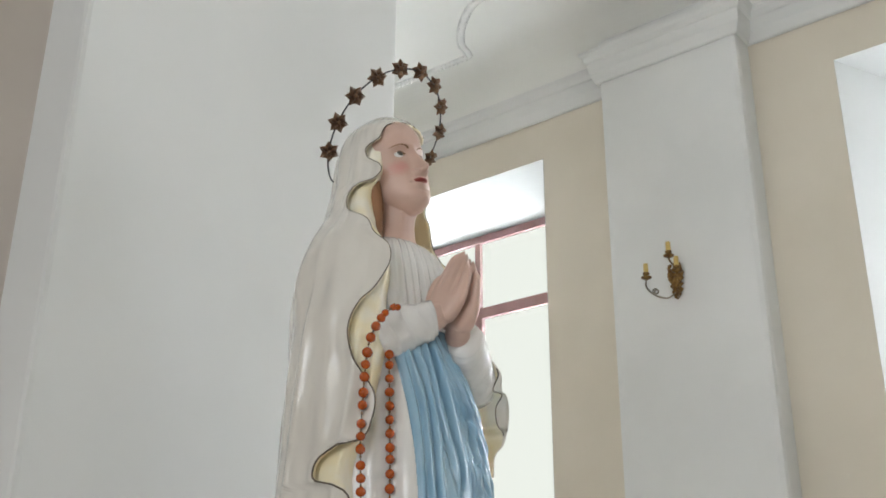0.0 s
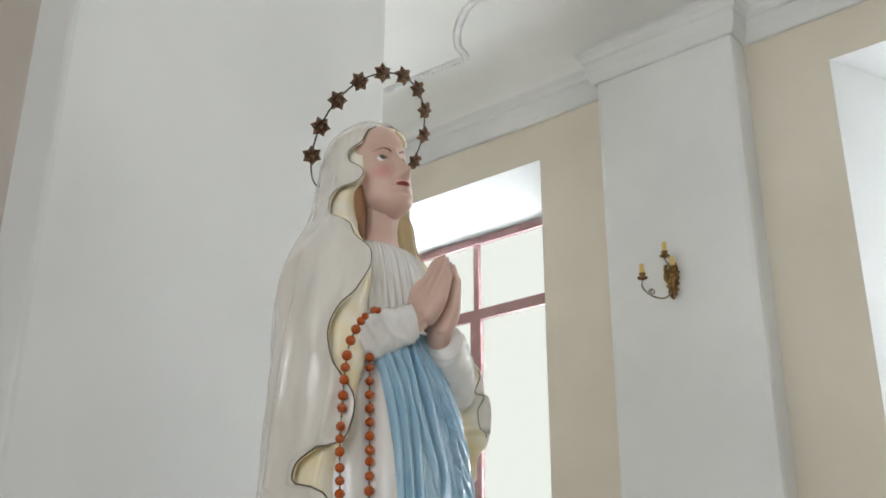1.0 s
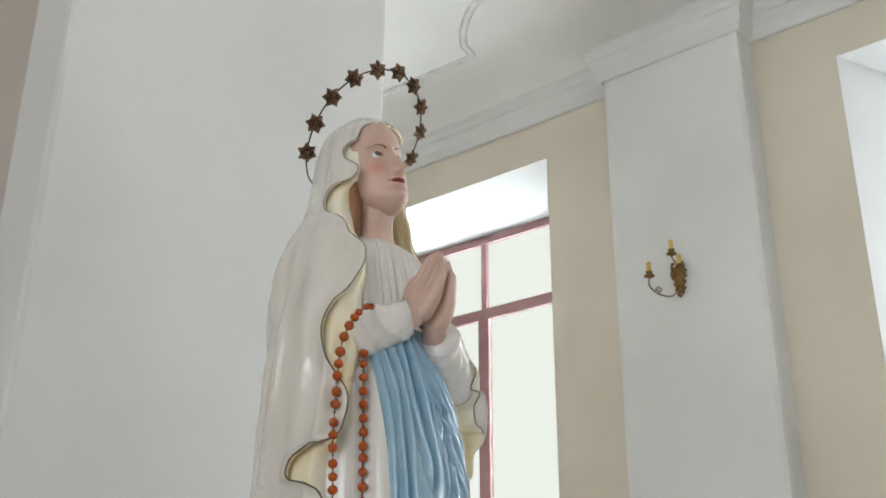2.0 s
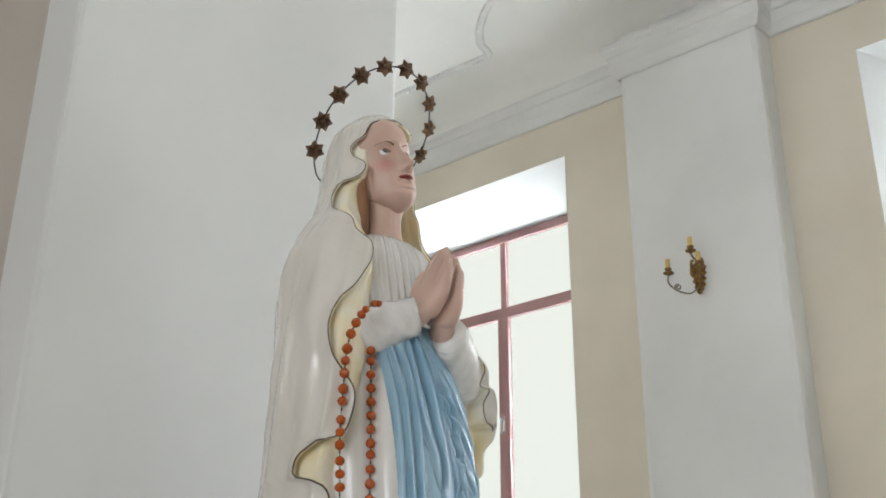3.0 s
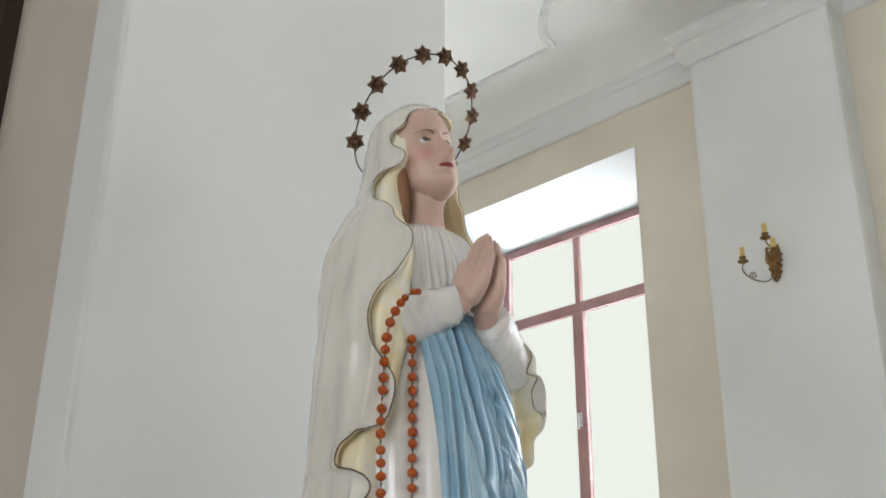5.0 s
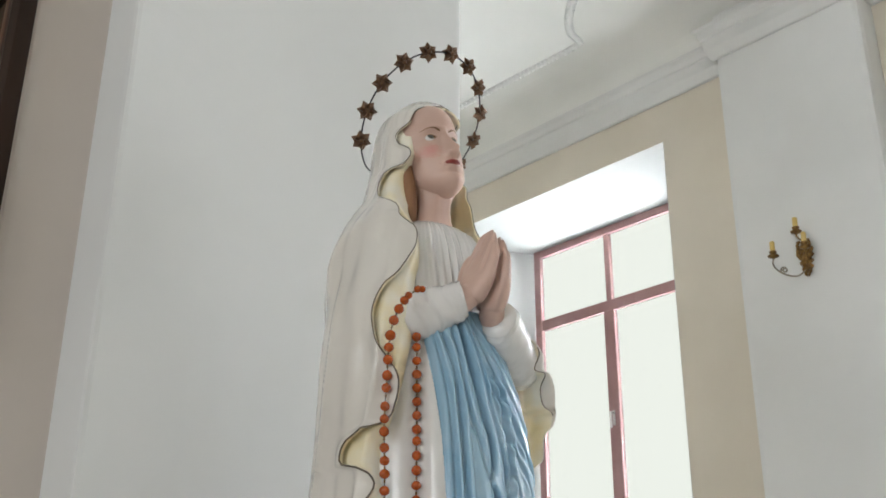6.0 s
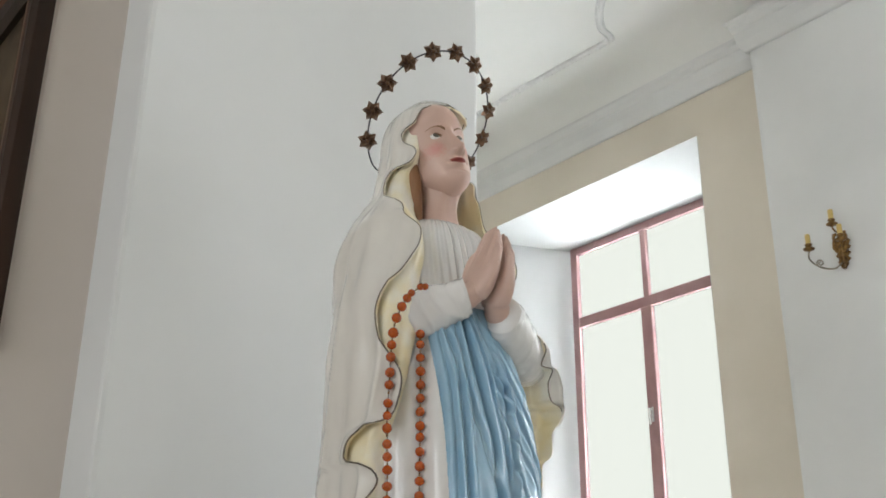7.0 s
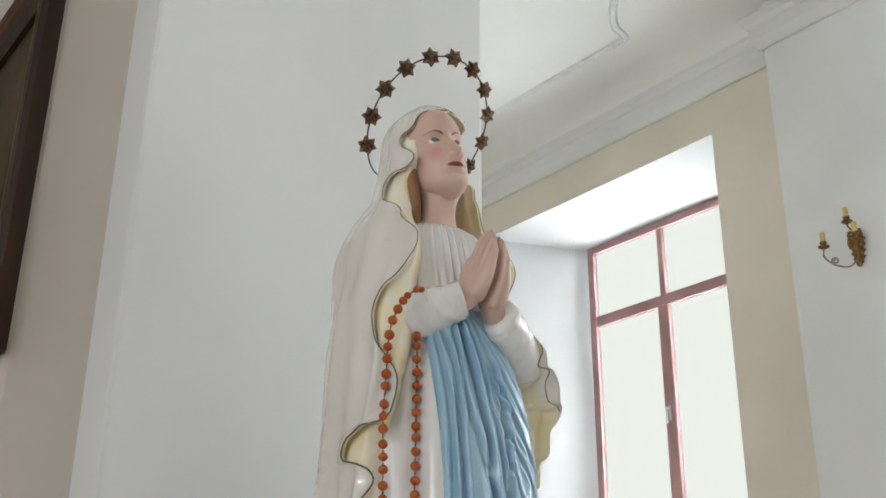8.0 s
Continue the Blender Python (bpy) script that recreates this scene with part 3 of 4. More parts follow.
def build_statue():
    bm = bmesh.new()
    # mantle: outer cloth, lining and painted hem
    heights = [1.05 + 0.55 * i / 40 for i in range(40)] + [1.60 + 0.905 * i / 230 for i in range(230)] + [2.505 + 0.0405 * i / 24 for i in range(25)]
    cols = 150
    outer, inner = [], []
    for z in heights:
        a0, a1 = radians(along(EDGE_RIGHT, z)), radians(along(EDGE_LEFT, z)) - 2 * math.pi
        angles = [a0 + (a1 - a0) * (0.5 - 0.5 * math.cos(math.pi * j / cols)) * 0.5 + (a1 - a0) * j / cols * 0.5 for j in range(cols + 1)]
        flare = min(1.0, max(0.0, (2.515 - z) / 0.03))
        row = []
        for a in angles:
            p = mantle_point(a, z)
            lift = flare * (0.007 if z < 2.25 else 0.003) * (math.exp(-((a - a0) / 0.10) ** 2) + math.exp(-((a - a1) / 0.10) ** 2))
            row.append(p + Vector((p.x, p.y, 0)).normalized() * lift)
        outer.append(row)
        inner.append([p - Vector((p.x, p.y, 0)).normalized() * min(0.009 if z < 2.3 else 0.005 if z < 2.46 else 0.002, 0.5 * Vector((p.x, p.y, 0)).length) - Vector((0, 0, 0.004 * (1 - flare))) for p in row])
    loft(bm, outer, closed=False, index=WHITE)
    loft(bm, inner, closed=False, index=CREAM)
    loft(bm, [[a[0] for a in outer], [a[0] for a in inner]], closed=False, index=CREAM)
    loft(bm, [[a[-1] for a in outer], [a[-1] for a in inner]], closed=False, index=CREAM)
    for edge in ([r[0] for r in outer[:-9]], [r[-1] for r in outer[:-9] if r[-1].z > 2.075]):
        tube(bm, edge[::2], [0.0009 + 0.0007 * min(1.0, max(0.0, (2.25 - p.z) / 0.4)) for p in edge[::2]], 6, LINE)
    # lining turned inwards on the right side
    rows = []
    for z in [1.05 + 1.43 * i / 160 for i in range(161)]:
        a0 = radians(along(EDGE_RIGHT, z)) - 0.16
        a1 = max(radians(along(LINING_RIGHT, z)), a0 + 0.02)
        rows.append([])
        for j in range(15):
            u = j / 14
            p = mantle_point(a0 + (a1 - a0) * u, z, 0.009 + 0.004 * u + 0.030 * max(0.0, u - 0.78) / 0.22)
            rows[-1].append(p + p.normalized() * 0.003 * math.sin(9 * u + 20 * z))
    loft(bm, rows, closed=False, index=CREAM)
    # gown and sash
    zs = [1.04 + 0.56 * i / 30 for i in range(30)] + [1.60 + 0.668 * i / 260 for i in range(261)]
    turn = [radians(d) for d in [-180 + 1.5 * i for i in range(90)] + [-45 + i / 3 for i in range(300)] + [55 + 1.5 * i for i in range(83)]]
    gown = loft(bm, [[gown_point(a, z) for a in turn] for z in zs], index=GOWN)
    for row, z in zip(gown, zs):
        for v, a in zip(row, turn):
            if in_sash(a + 0.003, z):
                for f in v.link_faces:
                    if f.calc_center_median().z >= z - 1e-4 and all((w.co - v.co).length < 0.02 for w in f.verts):
                        f.material_index = BLUE
    # the mantle's left side turned out over the forearm: cream lining, a waved hem and the white cloth behind it
    hem = smooth_curve([(0.135, 0.118, 2.062), (0.152, 0.136, 2.040), (0.1555, 0.149, 2.019), (0.1455, 0.146, 1.991), (0.1460, 0.173, 1.986), (0.124, 0.183, 1.966), (0.1195, 0.194, 1.9366),
                        (0.100, 0.239, 1.932), (0.096, 0.238, 1.908), (0.087, 0.226, 1.885), (0.083, 0.226, 1.845), (0.072, 0.212, 1.825), (0.070, 0.211, 1.785), (0.060, 0.200, 1.765), (0.055, 0.196, 1.60)], 150)
    brim = smooth_curve([(0.138, 0.124, 2.062), (0.154, 0.139, 2.040), (0.158, 0.156, 2.018), (0.154, 0.163, 1.991), (0.151, 0.181, 1.986), (0.139, 0.205, 1.966), (0.129, 0.216, 1.937),
                         (0.104, 0.245, 1.930), (0.098, 0.242, 1.908), (0.088, 0.228, 1.885), (0.084, 0.228, 1.845), (0.073, 0.214, 1.825), (0.071, 0.213, 1.785), (0.060, 0.202, 1.765), (0.055, 0.198, 1.60)], 150)
    lining, behind = [], []
    for i, h in enumerate(hem):
        low = min(1.0, i / 70)
        inner_at = gown_point(radians(48 + 14 * low), h.z - 0.012) * 0.99
        inner_at.z = h.z - 0.012
        lining.append([inner_at + (h - inner_at) * u + Vector((-0.026 * math.sin(math.pi * u) + 0.0045 * math.sin(13 * u + 1) * math.sin(math.pi * u), 0.010 * math.sin(math.pi * u), 0)) for u in (j / 16 for j in range(17))])
        far = mantle_point(radians(102), h.z + 0.01, 0.006)
        behind.append([h + (brim[i] - h) * j / 3 for j in range(3)] + [brim[i] + (far - brim[i]) * j / 6 for j in range(7)])
    loft(bm, lining, closed=False, index=CREAM)
    loft(bm, behind, closed=False, index=WHITE)
    tube(bm, hem[16:78], 0.0012, 6, LINE)
    # neck
    loft(bm, [[(cx + r * math.cos(t) * tendon(t, z), 0.96 * r * math.sin(t) * tendon(t, z), z + 0.25 * r * math.cos(t) * (1 if z > 2.3 else 0.2)) for t in (2 * math.pi * k / 80 - math.pi for k in range(80))]
              for z, cx, r in ((2.20, 0.0, 0.085), (2.235, 0.012, 0.066), (2.25, 0.017, 0.052), (2.27, 0.020, 0.0405), (2.295, 0.022, 0.0365), (2.312, 0.0245, 0.037), (2.326, 0.028, 0.040), (2.339, 0.033, 0.045), (2.352, 0.036, 0.050), (2.368, 0.032, 0.054), (2.40, 0.01, 0.04))], index=SKIN)
    # head
    turn = [radians(d) for d in [-180 + 2 * i for i in range(45)] + [-90 + i / 2 for i in range(360)] + [90 + 2 * i for i in range(45)]]
    local = [[head_point(a, -0.111 + 0.211 * i / 250) for a in turn] for i in range(251)]
    head = loft(bm, [[HEAD @ p for p in ring] for ring in local], index=SKIN)
    back = HEAD.inverted()
    for ring in head:
        for v in ring:
            for f in v.link_faces:
                f.material_index = head_paint(back @ f.calc_center_median())
    # eyeballs looking upwards, with a grey iris and a dark pupil
    gaze = Vector((0.96, -0.10, 0.25)).normalized()
    for s in (-1, 1):
        centre = Vector((0.0560, s * EYE_Y, 0.0))
        rings = []
        for i in range(1, 40):
            t = math.pi * i / 40
            side_way = gaze.cross(Vector((0, 1, 0))).normalized()
            up_way = gaze.cross(side_way)
            rings.append([HEAD @ (centre + 0.0125 * (gaze * math.cos(t) + (side_way * math.cos(q) + up_way * math.sin(q)) * math.sin(t))) for q in (2 * math.pi * k / 24 for k in range(24))])
        loft(bm, rings[6:], index=GOWN, caps=False)
        loft(bm, rings[5:7], index=LINE, caps=False)
        loft(bm, rings[2:6], index=IRIS, caps=False)
        loft(bm, rings[:3], index=LINE)
    # a lock of hair by the cheek
    s = -1
    tube(bm, smooth_curve([(0.018, s * 0.073, 2.46), (0.022, s * 0.077, 2.42), (0.027, s * 0.072, 2.375), (0.030, s * 0.063, 2.33), (0.028, s * 0.059, 2.28), (0.028, s * 0.060, 2.225)], 24), [0.005 + 0.008 * min(1.0, i / 8) for i in range(24)], 12, HAIR)
    # sleeves
    for s, elbow, cuff in ((-1, Vector((0.022, -0.178, 2.022)), Vector((0.150, -0.036, 2.083))), (1, Vector((0.060, 0.200, 2.005)), Vector((0.157, 0.040, 2.060)))):
        way = (cuff - elbow).normalized()
        across = way.cross(Vector((0, 0, 1))).normalized()
        up = across.cross(way)
        rings = []
        for i in range(73):
            u = i / 72
            c = elbow + (cuff - elbow) * u + Vector((0, 0, -0.012 * math.sin(math.pi * u)))
            big = along([(0, 0.030), (0.3, 0.043 if s < 0 else 0.049), (0.6, 0.0415 if s < 0 else 0.045), (0.92, 0.0325 if s < 0 else 0.039), (1, 0.0315 if s < 0 else 0.037)], u)
            big *= 1.0 if u < 0.97 else 0.93
            ring = []
            for k in range(56):
                t = 2 * math.pi * k / 56
                fold = 1.0 if s < 0 else 0.45
                r = big * (1 + 0.035 * math.sin(3 * t + 7 * u) + 0.12 * fold * (1 - abs(math.sin(11 * u + 1.7 * math.sin(t + 1)))) ** 2 * (0.35 + 0.65 * u) + 0.075 * fold * (1 - abs(math.sin(23 * u + 2.6 * math.sin(t + 2.2) + 1.5 * math.sin(2 * t)))) ** 3 + 0.03 * noise.noise(Vector((3 * math.cos(t), 3 * math.sin(t), 9 * u))))
                ring.append(c + across * r * math.cos(t) + up * r * 1.05 * math.sin(t))
            rings.append(ring)
        loft(bm, rings, index=GOWN)
    # joined palms: two plain flat palms with fingers laid together
    for s, wrist, tip, lower in ((-1, Vector((0.150, -0.021, 2.078)), Vector((0.204, -0.0095, 2.203)), 0.0), (1, Vector((0.157, 0.024, 2.066)), Vector((0.201, 0.011, 2.196)), 0.0)):
        way = (tip - wrist)
        long = way.length
        way.normalize()
        flat = Vector((0, 1, 0)).cross(way).normalized()
        thick = way.cross(flat).normalized()
        rings = []
        for i in range(61):
            u = i / 60
            half = along([(0, 0.004), (0.03, 0.0165), (0.08, 0.024), (0.2, 0.0315), (0.42, 0.0365), (0.6, 0.034), (0.8, 0.0305), (0.92, 0.0275), (1, 0.021)], u)
            t = along([(0, 0.003), (0.03, 0.013), (0.08, 0.018), (0.3, 0.0175), (0.55, 0.0135), (0.8, 0.0105), (0.93, 0.0075), (1, 0.001)], u)
            c = wrist + way * long * u
            split = min(1.0, max(0.0, (u - 0.40) / 0.2))
            ring = []
            for k in range(72):
                q = 2 * math.pi * k / 72
                w = abs(math.cos(q)) ** 0.75 * math.copysign(1, math.cos(q))
                groove = sum(math.exp(-((w - g) / 0.075) ** 2) for g in (-0.5, 0.0, 0.5))
                finger = min(3, int((w + 1) * 2))
                tip = u * u * (along([(-1.0, 0.07), (-0.25, 0.0), (0.25, 0.035), (0.75, 0.15), (1.0, 0.17)], w) + 0.045 * abs((w + 0.75 - 0.5 * finger) / 0.25) ** 4)
                ring.append(c + flat * half * w + thick * t * math.copysign(abs(math.sin(q)) ** 0.8, math.sin(q)) * (1 - 0.55 * split * groove) - way * long * tip)
            rings.append(ring)
        loft(bm, rings, index=SKIN)
        tube(bm, smooth_curve([Vector((0.110, s * 0.085, wrist.z - 0.012)), Vector((0.140, s * 0.045, wrist.z - 0.004)), wrist + way * 0.022, wrist + way * 0.05], 12), [0.025, 0.025, 0.0248, 0.0245, 0.024, 0.023, 0.022, 0.021, 0.019, 0.016, 0.012, 0.006], 14, SKIN)
        pts = smooth_curve([wrist + way * 0.01 - flat * 0.018, wrist + way * 0.045 - flat * 0.036, wrist + way * 0.085 - flat * 0.034], 12)
        tube(bm, pts, [0.0145, 0.0145, 0.014, 0.0135, 0.013, 0.012, 0.0115, 0.011, 0.0105, 0.0095, 0.007, 0.002], 12, SKIN)
    # feet of the gown stand on a low plinth of the same piece
    turned(bm, [(0.26, 0.0), (0.262, 0.004), (0.262, 0.036), (0.25, 0.055), (0.2, 0.06)], (0.02, 0, 1.0), 40, GOWN)
    me = mesh_of("statue", bm, GLAZE_WHITE, GOWN_WHITE, SASH_BLUE, LINING, FLESH, EDGE_DARK, HAIR_PAINT, LIP_PAINT, BROW_PAINT, CHEEK_PAINT, IRIS_PAINT)
    return tagged(new("statue", me), "glazed painted plaster saint statue in white mantle and blue sash", "statue")


statue = build_statue()
STATUE_AT = Vector((-1.27, 1.385, 0))
statue.location = STATUE_AT


def build_pedestal():
    bm = bmesh.new()
    box(bm, -0.30, -0.30, 0.0, 0.32, 0.30, 0.12, 0.008)
    box(bm, -0.27, -0.27, 0.12, 0.29, 0.27, 0.92, 0.006)
    box(bm, -0.31, -0.31, 0.92, 0.33, 0.31, 1.0, 0.012)
    ob = tagged(new("pedestal", mesh_of("pedestal", bm, PLASTER)), "plain white plastered pedestal under the statue", "pedestal")
    ob.location = STATUE_AT
    return ob


build_pedestal()


# ---------------------------------------------------------------- the star halo
def build_halo():
    halo = tagged(new("star_halo"), "dark bronze wire halo with twelve six-pointed stars", "halo")
    halo.location = STATUE_AT + Vector((-0.007, 0, 2.502))
    front = Vector((0.768, 0.166, -0.618)).normalized()
    up = Vector((0.627, 0, 0.779))
    up = (up - front * up.dot(front)).normalized()
    left = front.cross(up)
    if left.y < 0:
        left = -left
    R = 0.1525

    def on_ring(deg, r=R):
        return (up * math.cos(radians(deg)) + left * math.sin(radians(deg))) * r
    bm = bmesh.new()
    path = [on_ring(-130 + 284 * i / 110) for i in range(111)]
    # both ends bend in behind the veil
    path = smooth_curve([on_ring(-152) * 0.92, on_ring(-145) * 0.968, on_ring(-138) * 0.992, on_ring(-130)], 14)[:-1] + path
    tube(bm, path, 0.0016, 8)
    part("wire_ring", bm, WIRE, halo, "thin dark metal wire", smooth=True)
    bm = bmesh.new()
    top, bottom = bm.verts.new((0, 0, 0.0045)), bm.verts.new((0, 0, -0.010))
    rim, crest = [], []
    for k in range(12):
        t = math.pi * k / 6
        r = 0.0208 if k % 2 == 0 else 0.0138
        rim.append(bm.verts.new((r * math.cos(t), r * math.sin(t), 0.0002 if k % 2 else -0.0025)))
        r = 0.0125 if k % 2 == 0 else 0.0075
        crest.append(bm.verts.new((r * math.cos(t), r * math.sin(t), 0.0018 if k % 2 else 0.0085)))
    for k in range(12):
        j = (k + 1) % 12
        bm.faces.new((rim[k], rim[j], crest[j], crest[k]))
        bm.faces.new((crest[k], crest[j], top))
        bm.faces.new((rim[j], rim[k], bottom))
    body = mesh_of("star", bm, BRONZE)
    bm = bmesh.new()
    turned(bm, [(0.0048, 0.0), (0.0046, 0.003), (0.003, 0.0052), (0.0006, 0.006)], (0, 0, 0.0035), 12)
    boss = mesh_of("boss", bm, BRONZE, smooth=True)
    for k in range(12):
        deg = -118 + 22.6 * k
        out = on_ring(deg, 1.0)
        axis = (front + 0.3 * out + Vector((0, -0.35, 0))).normalized()
        q = axis.to_track_quat("Z", "Y").to_matrix().to_4x4() @ Matrix.Rotation(radians(13 * (k % 4) - 17), 4, "Z")
        star = new("star", body)
        star.parent = halo
        star.matrix_local = Matrix.Translation(on_ring(deg) + axis * 0.003) @ q
        b = new("boss", boss)
        b.parent = star
    return halo


build_halo()


# ---------------------------------------------------------------- the rosary
def build_rosary():
    rosary = tagged(new("rosary"), "rosary of orange glass beads hanging from the statue's forearm", "rosary")
    rosary.location = STATUE_AT

    def front_strand(z):
        a = radians(along([(1.4, -54), (1.75, -54.5), (1.85, -55.6), (1.95, -55), (2.006, -53.5), (2.04, -50.5), (2.065, -46.5)], z))
        p = mantle_point(a, z)
        return p + Vector((p.x, p.y, 0)).normalized() * (0.012 if z < 2.03 else 0.010)

    def back_strand(z):
        a = radians(along([(1.4, -42), (1.785, -42.5), (1.90, -43.0), (2.02, -44)], z))
        p = gown_point(a, z)
        return p + Vector((p.x, p.y, 0)).normalized() * along([(1.4, 0.006), (1.9, 0.009), (2.0, 0.024)], z)
    one = [front_strand(2.062 - 0.62 * i / 120) for i in range(121)]
    two = [back_strand(2.012 - 0.572 * i / 120) for i in range(121)]
    end = smooth_curve([one[-1], (one[-1] + two[-1]) / 2 + Vector((0.03, -0.02, -0.035)), two[-1]], 14)
    start = smooth_curve([Vector((0.146, -0.122, 2.076)), Vector((0.146, -0.132, 2.079)), one[0]], 9)[:-1]
    strands = [start + one + end[1:-1] + two[::-1]]
    bm = bmesh.new()
    tube(bm, strands[0], 0.0008, 6)
    part("chain", bm, WIRE, rosary, "thin dark link chain", smooth=True)
    bm = bmesh.new()
    turned(bm, [(0.0012, -1.0), (0.42, -0.9), (0.78, -0.62), (0.98, -0.22), (1.0, 0.12), (0.86, 0.52), (0.5, 0.86), (0.0012, 1.0)], (0, 0, 0), 12)
    bead = mesh_of("bead", bm, BEAD, smooth=True)
    bm = bmesh.new()
    turned(bm, [(0.3, -1.0), (1.0, -0.5), (0.55, 0.0), (1.0, 0.5), (0.3, 1.0)], (0, 0, 0), 8)
    link = mesh_of("link", bm, GILT, smooth=True)
    rng = random.Random(4)
    for path in strands:
        left, k = 0.006, 0
        for a, b in zip(path, path[1:]):
            left -= (b - a).length
            if left > 0:
                continue
            big = k % 11 == 10
            way = (b - a).normalized().to_track_quat("Z", "Y").to_matrix().to_4x4()
            size = 0.0082 * rng.uniform(0.93, 1.04) * (0.78 if k < 3 else 1.08 if k in (5, 6) else 1.0)
            ob = new("bead", bead)
            ob.parent = rosary
            ob.matrix_local = Matrix.Translation(a) @ way @ Matrix.Rotation(rng.uniform(0, 6), 4, "Z") @ Matrix.Diagonal((size, size, size * rng.uniform(0.92, 1.05), 1))
            gap = (0.0165 if k < 4 else 0.0228) + (0.004 if big else 0) + rng.uniform(-0.0008, 0.0012)
            ob = new("link", link)
            ob.parent = rosary
            ob.matrix_local = Matrix.Translation(a + (b - a).normalized() * gap * 0.5) @ way @ Matrix.Diagonal((0.0021, 0.0021, 0.0030, 1))
            left += gap
            k += 1
    return rosary


build_rosary()


# ---------------------------------------------------------------- wall light on the pilaster
def build_sconce():
    sconce = tagged(new("wall_sconce"), "gilt carved three-armed candle wall light on the pilaster", "wall light")
    sconce.location = (-2.497, PIL_Y, 3.545)
    # carved leaf plate
    bm = bmesh.new()
    rings = []
    for i in range(31):
        u = i / 30
        z = -0.060 + 0.205 * u
        half = along([(0, 0.004), (0.1, 0.026), (0.3, 0.033), (0.5, 0.038), (0.7, 0.041), (0.85, 0.032), (1, 0.006)], u) * 0.86 * (1 + 0.24 * math.sin(38 * u))
        bulge = 0.012 + 0.030 * math.sin(math.pi * u) ** 0.7
        rings.append([(half * math.cos(t) * (1 + 0.12 * math.cos(7 * t)), -max(0.0, math.sin(t)) * bulge * (1 + 0.22 * math.sin(5 * t + 16 * u)) + 0.0, z + 0.008 * math.cos(4 * t)) for t in (math.pi * k / 22 for k in range(23))])
    loft(bm, rings, closed=False)
    part("back_plate", bm, GILT, sconce, "carved gilt leaf plate", smooth=True)
    for s in (-1, 1):
        for q in range(3):
            bm = bmesh.new()
            tube(bm, smooth_curve([(s * 0.012, -0.02, 0.03 + 0.03 * q), (s * 0.036 + 0.006, -0.035, 0.055 + 0.03 * q), (s * (0.044 - 0.010 * q) + 0.008, -0.03, 0.085 + 0.026 * q), (s * 0.040, -0.022, 0.085 + 0.028 * q)], 12), [0.010 * (1 - i / 13) + 0.002 for i in range(12)], 8)
            part("leaf", bm, GILT, sconce, smooth=True)
    for (x, y, z), drop in (((-0.122, -0.135, 0.052), 0.10), ((0.076, -0.150, 0.044), 0.10), ((0.002, -0.085, 0.172), 0.03)):
        bm = bmesh.new()
        d = Vector((x, y, 0))
        tube(bm, smooth_curve([(0, -0.025, -0.03 if drop > 0.05 else 0.05), d * 0.35 + Vector((0, 0, z - drop - 0.012)), d * 0.75 + Vector((0, 0, z - drop)), d * 1.02 + Vector((0, 0, z - drop * 0.55)), d + Vector((0, 0, z))], 26), 0.0046, 8)
        if drop > 0.05:
            spiral = [d * 0.72 + d.normalized() * 0.022 * (1 - i / 26) * math.cos(i * 0.5 - 1.57) + Vector((0, 0, z - drop + 0.022 + 0.022 * (1 - i / 26) * math.sin(i * 0.5 - 1.57))) for i in range(21)]
            tube(bm, spiral, 0.0042, 8)
        arm = part("arm", bm, STEEL_GILT if x < -0.05 else GILT, sconce, "scrolled metal arm", smooth=True)
        bm = bmesh.new()
        turned(bm, [(0.006, -0.012), (0.012, -0.006), (0.029, 0.0), (0.031, 0.006), (0.012, 0.008), (0.009, 0.016), (0.019, 0.022), (0.020, 0.030), (0.012, 0.034)], (x, y, z), 18)
        part("drip_pan", bm, GILT, arm, "gilt drip pan and cup", smooth=True)
        bm = bmesh.new()
        turned(bm, [(0.0130, 0.032), (0.0140, 0.036), (0.0138, 0.082), (0.0120, 0.087), (0.005, 0.084)], (x, y, z), 16)
        part("candle_sleeve", bm, CANDLE, arm, "yellow candle sleeve", smooth=True)
    return sconce


build_sconce()


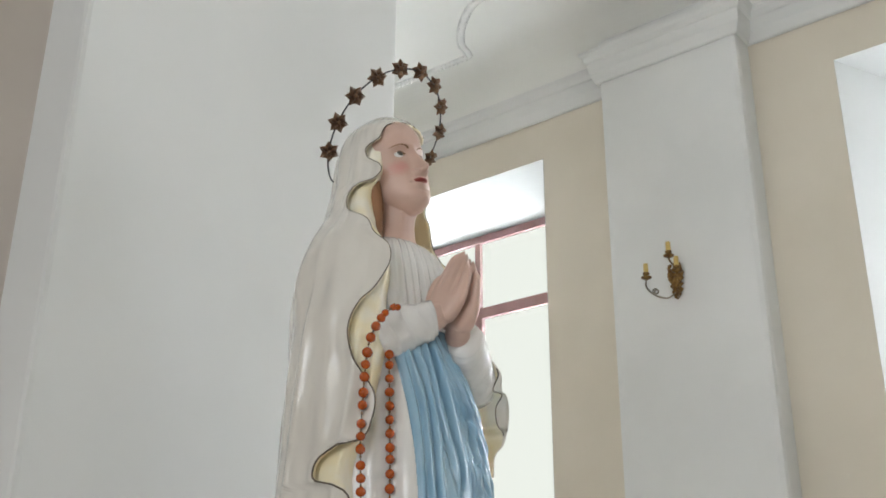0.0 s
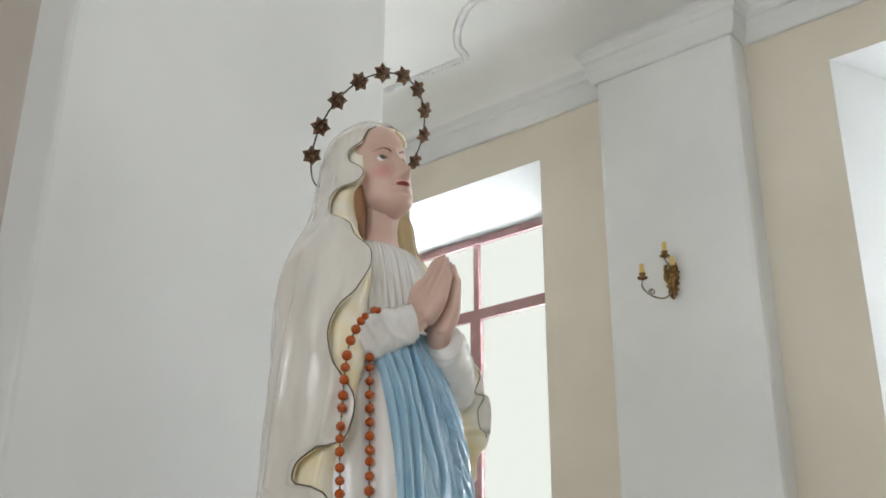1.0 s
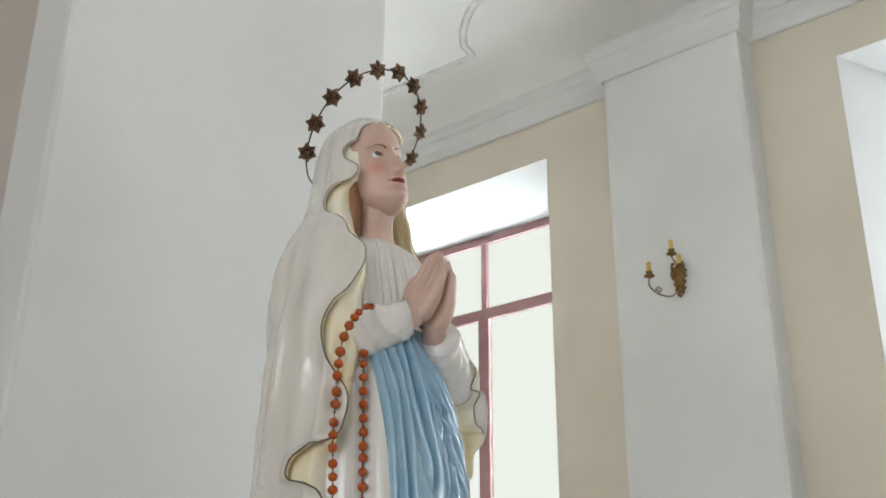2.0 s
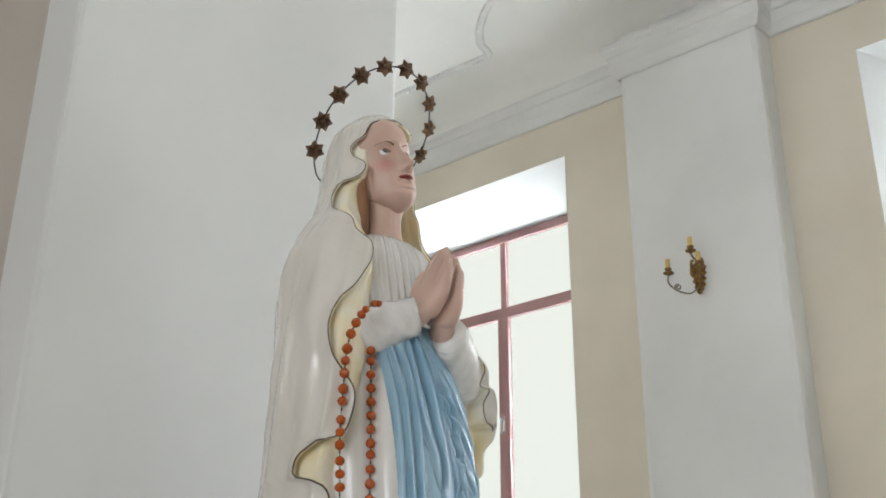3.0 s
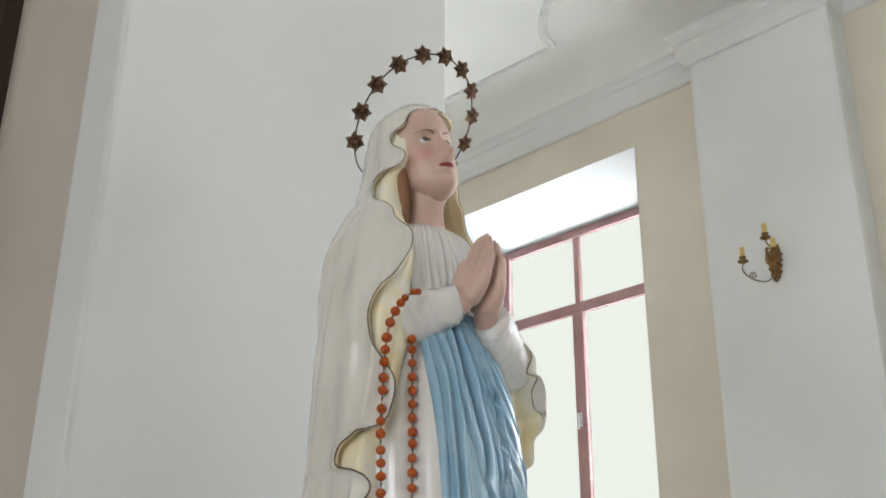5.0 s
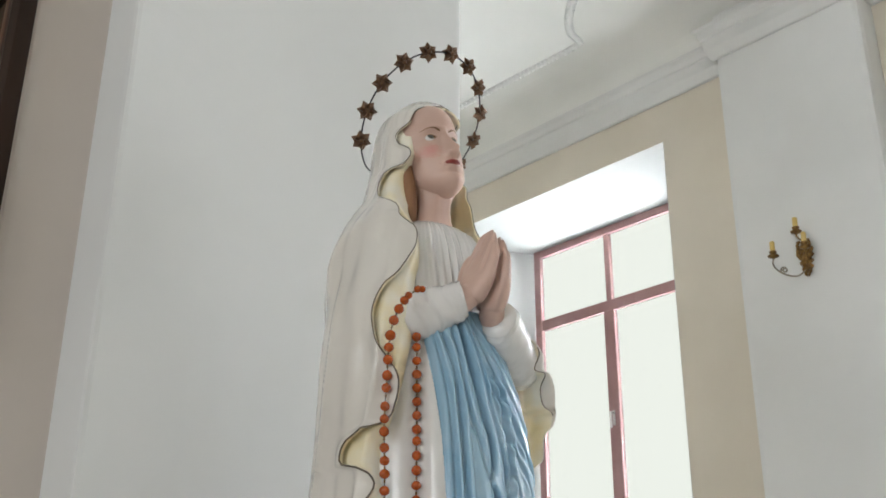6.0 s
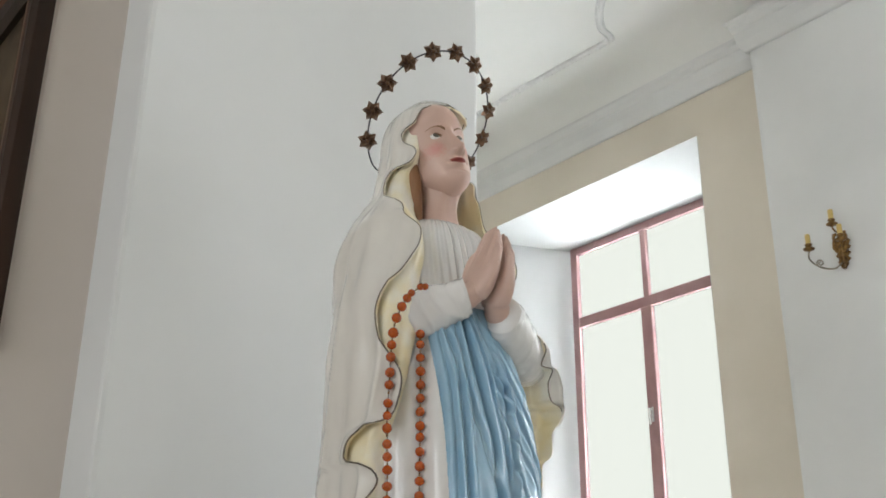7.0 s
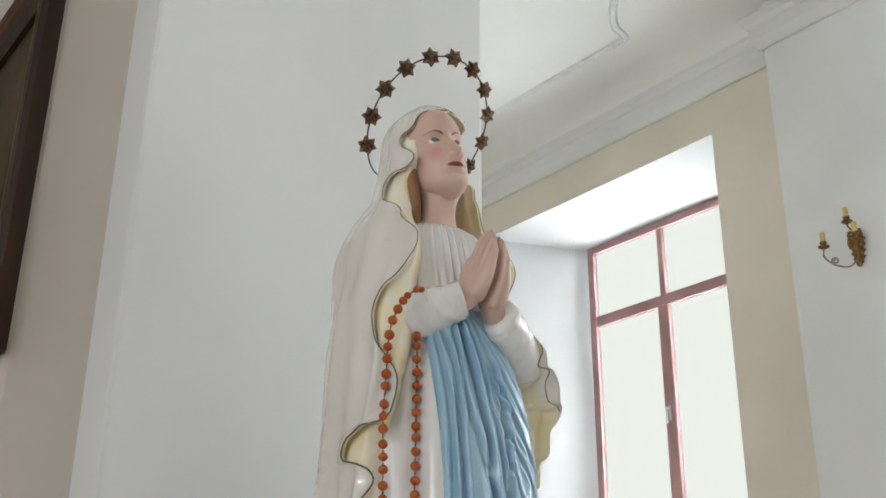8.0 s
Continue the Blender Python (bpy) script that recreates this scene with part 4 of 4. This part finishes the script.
# ---------------------------------------------------------------- framed picture beside the pier
def build_picture():
    pic = tagged(new("framed_picture"), "dark wooden framed old picture hanging on the wall", "picture")
    x1, x0, z0, z1, yb, yf = PICTURE
    pic.location = (x1, yb, z0)
    w, h, d = x0 - x1, z1 - z0, yf - yb
    rail = 0.125
    profile = [(0.0, 0.0), (0.0, d * 0.75), (0.012, d), (0.035, d), (0.05, d * 0.84), (0.088, d * 0.78), (rail, d * 0.62), (rail, 0.0)]
    corners = [(0, 0, -1, 1), (w, 0, 1, 1), (w, h, 1, -1), (0, h, -1, -1)]
    names = ("bottom_rail", "side_stile", "top_rail", "side_stile")
    for i in range(4):
        bm = bmesh.new()
        rings = []
        for cx, cz, sx, sz in (corners[i], corners[(i + 1) % 4]):
            rings.append([(cx + sx * inset, out, cz + sz * inset) for inset, out in profile])
        loft(bm, rings)
        ob = part(names[i], bm, DARK_WOOD, pic, "dark polished wooden moulding")
        ob.data.materials.append(RED_WOOD)
        for f in ob.data.polygons:
            c = f.center
            f.use_smooth = False
            inset = min(abs(c.x), abs(w - c.x), abs(c.z), abs(h - c.z))
            f.material_index = 1 if (inset > 0.055 if names[i] == "side_stile" else 0.035 < inset < 0.06) else 0
    bm = bmesh.new()
    box(bm, w + rail - 0.005 if w < 0 else rail - 0.005, d * 0.2, rail - 0.005, -rail + 0.005 if w < 0 else w - rail + 0.005, d * 0.2 - 0.006, h - rail + 0.005)
    part("canvas", bm, CANVAS, pic, "dark brown painted canvas")
    return pic


build_picture()


# ---------------------------------------------------------------- stucco border on the ceiling
def build_stucco():
    """A beaded plaster moulding: straight along the wall, then a scalloped corner."""
    bm = bmesh.new()
    line = smooth_curve([(WEST_X + 0.3, 4.835, 0), (-5.4, 4.835, 0), (-4.5, 4.838, 0), (-3.74, 4.86, 0)], 60)
    scallop = smooth_curve([(-3.74, 4.86, 0), (-3.715, 4.80, 0), (-3.69, 4.71, 0), (-3.57, 4.56, 0), (-3.37, 4.41, 0), (-3.20, 4.39, 0), (-3.05, 4.46, 0), (-2.98, 4.40, 0), (-2.96, 3.6, 0), (-2.96, 2.2, 0)], 70)
    path = [p + Vector((0, 0, CEIL_Z)) for p in line + scallop[1:]]
    profile = [(-0.030, 0.004), (-0.028, -0.004), (-0.014, -0.006), (-0.007, -0.010), (0.007, -0.010), (0.014, -0.006), (0.028, -0.004), (0.030, 0.004)]
    rings = []
    for i, p in enumerate(path):
        way = (path[min(i + 1, len(path) - 1)] - path[max(i - 1, 0)]).normalized()
        out = Vector((way.y, -way.x, 0))
        rings.append([p + out * d + Vector((0, 0, h)) for d, h in profile])
    loft(bm, rings)
    left = 0.0
    rng = random.Random(9)
    for a, b in zip(path, path[1:]):
        steps = max(1, int((b - a).length / 0.034))
        for s in range(steps):
            c = a + (b - a) * s / steps
            way = (b - a).normalized()
            out = Vector((way.y, -way.x, 0))
            for side in (-0.02, 0.02):
                r = 0.009 * rng.uniform(0.8, 1.25)
                turned(bm, [(r, 0.0), (r * 0.75, -r * 0.8), (0.001, -r * 1.1)], tuple(c + out * side + Vector((0, 0, -0.003))), 6)
    return structure("stucco_border", bm, STUCCO, "white beaded plaster moulding on the ceiling", "moulding")


build_stucco()
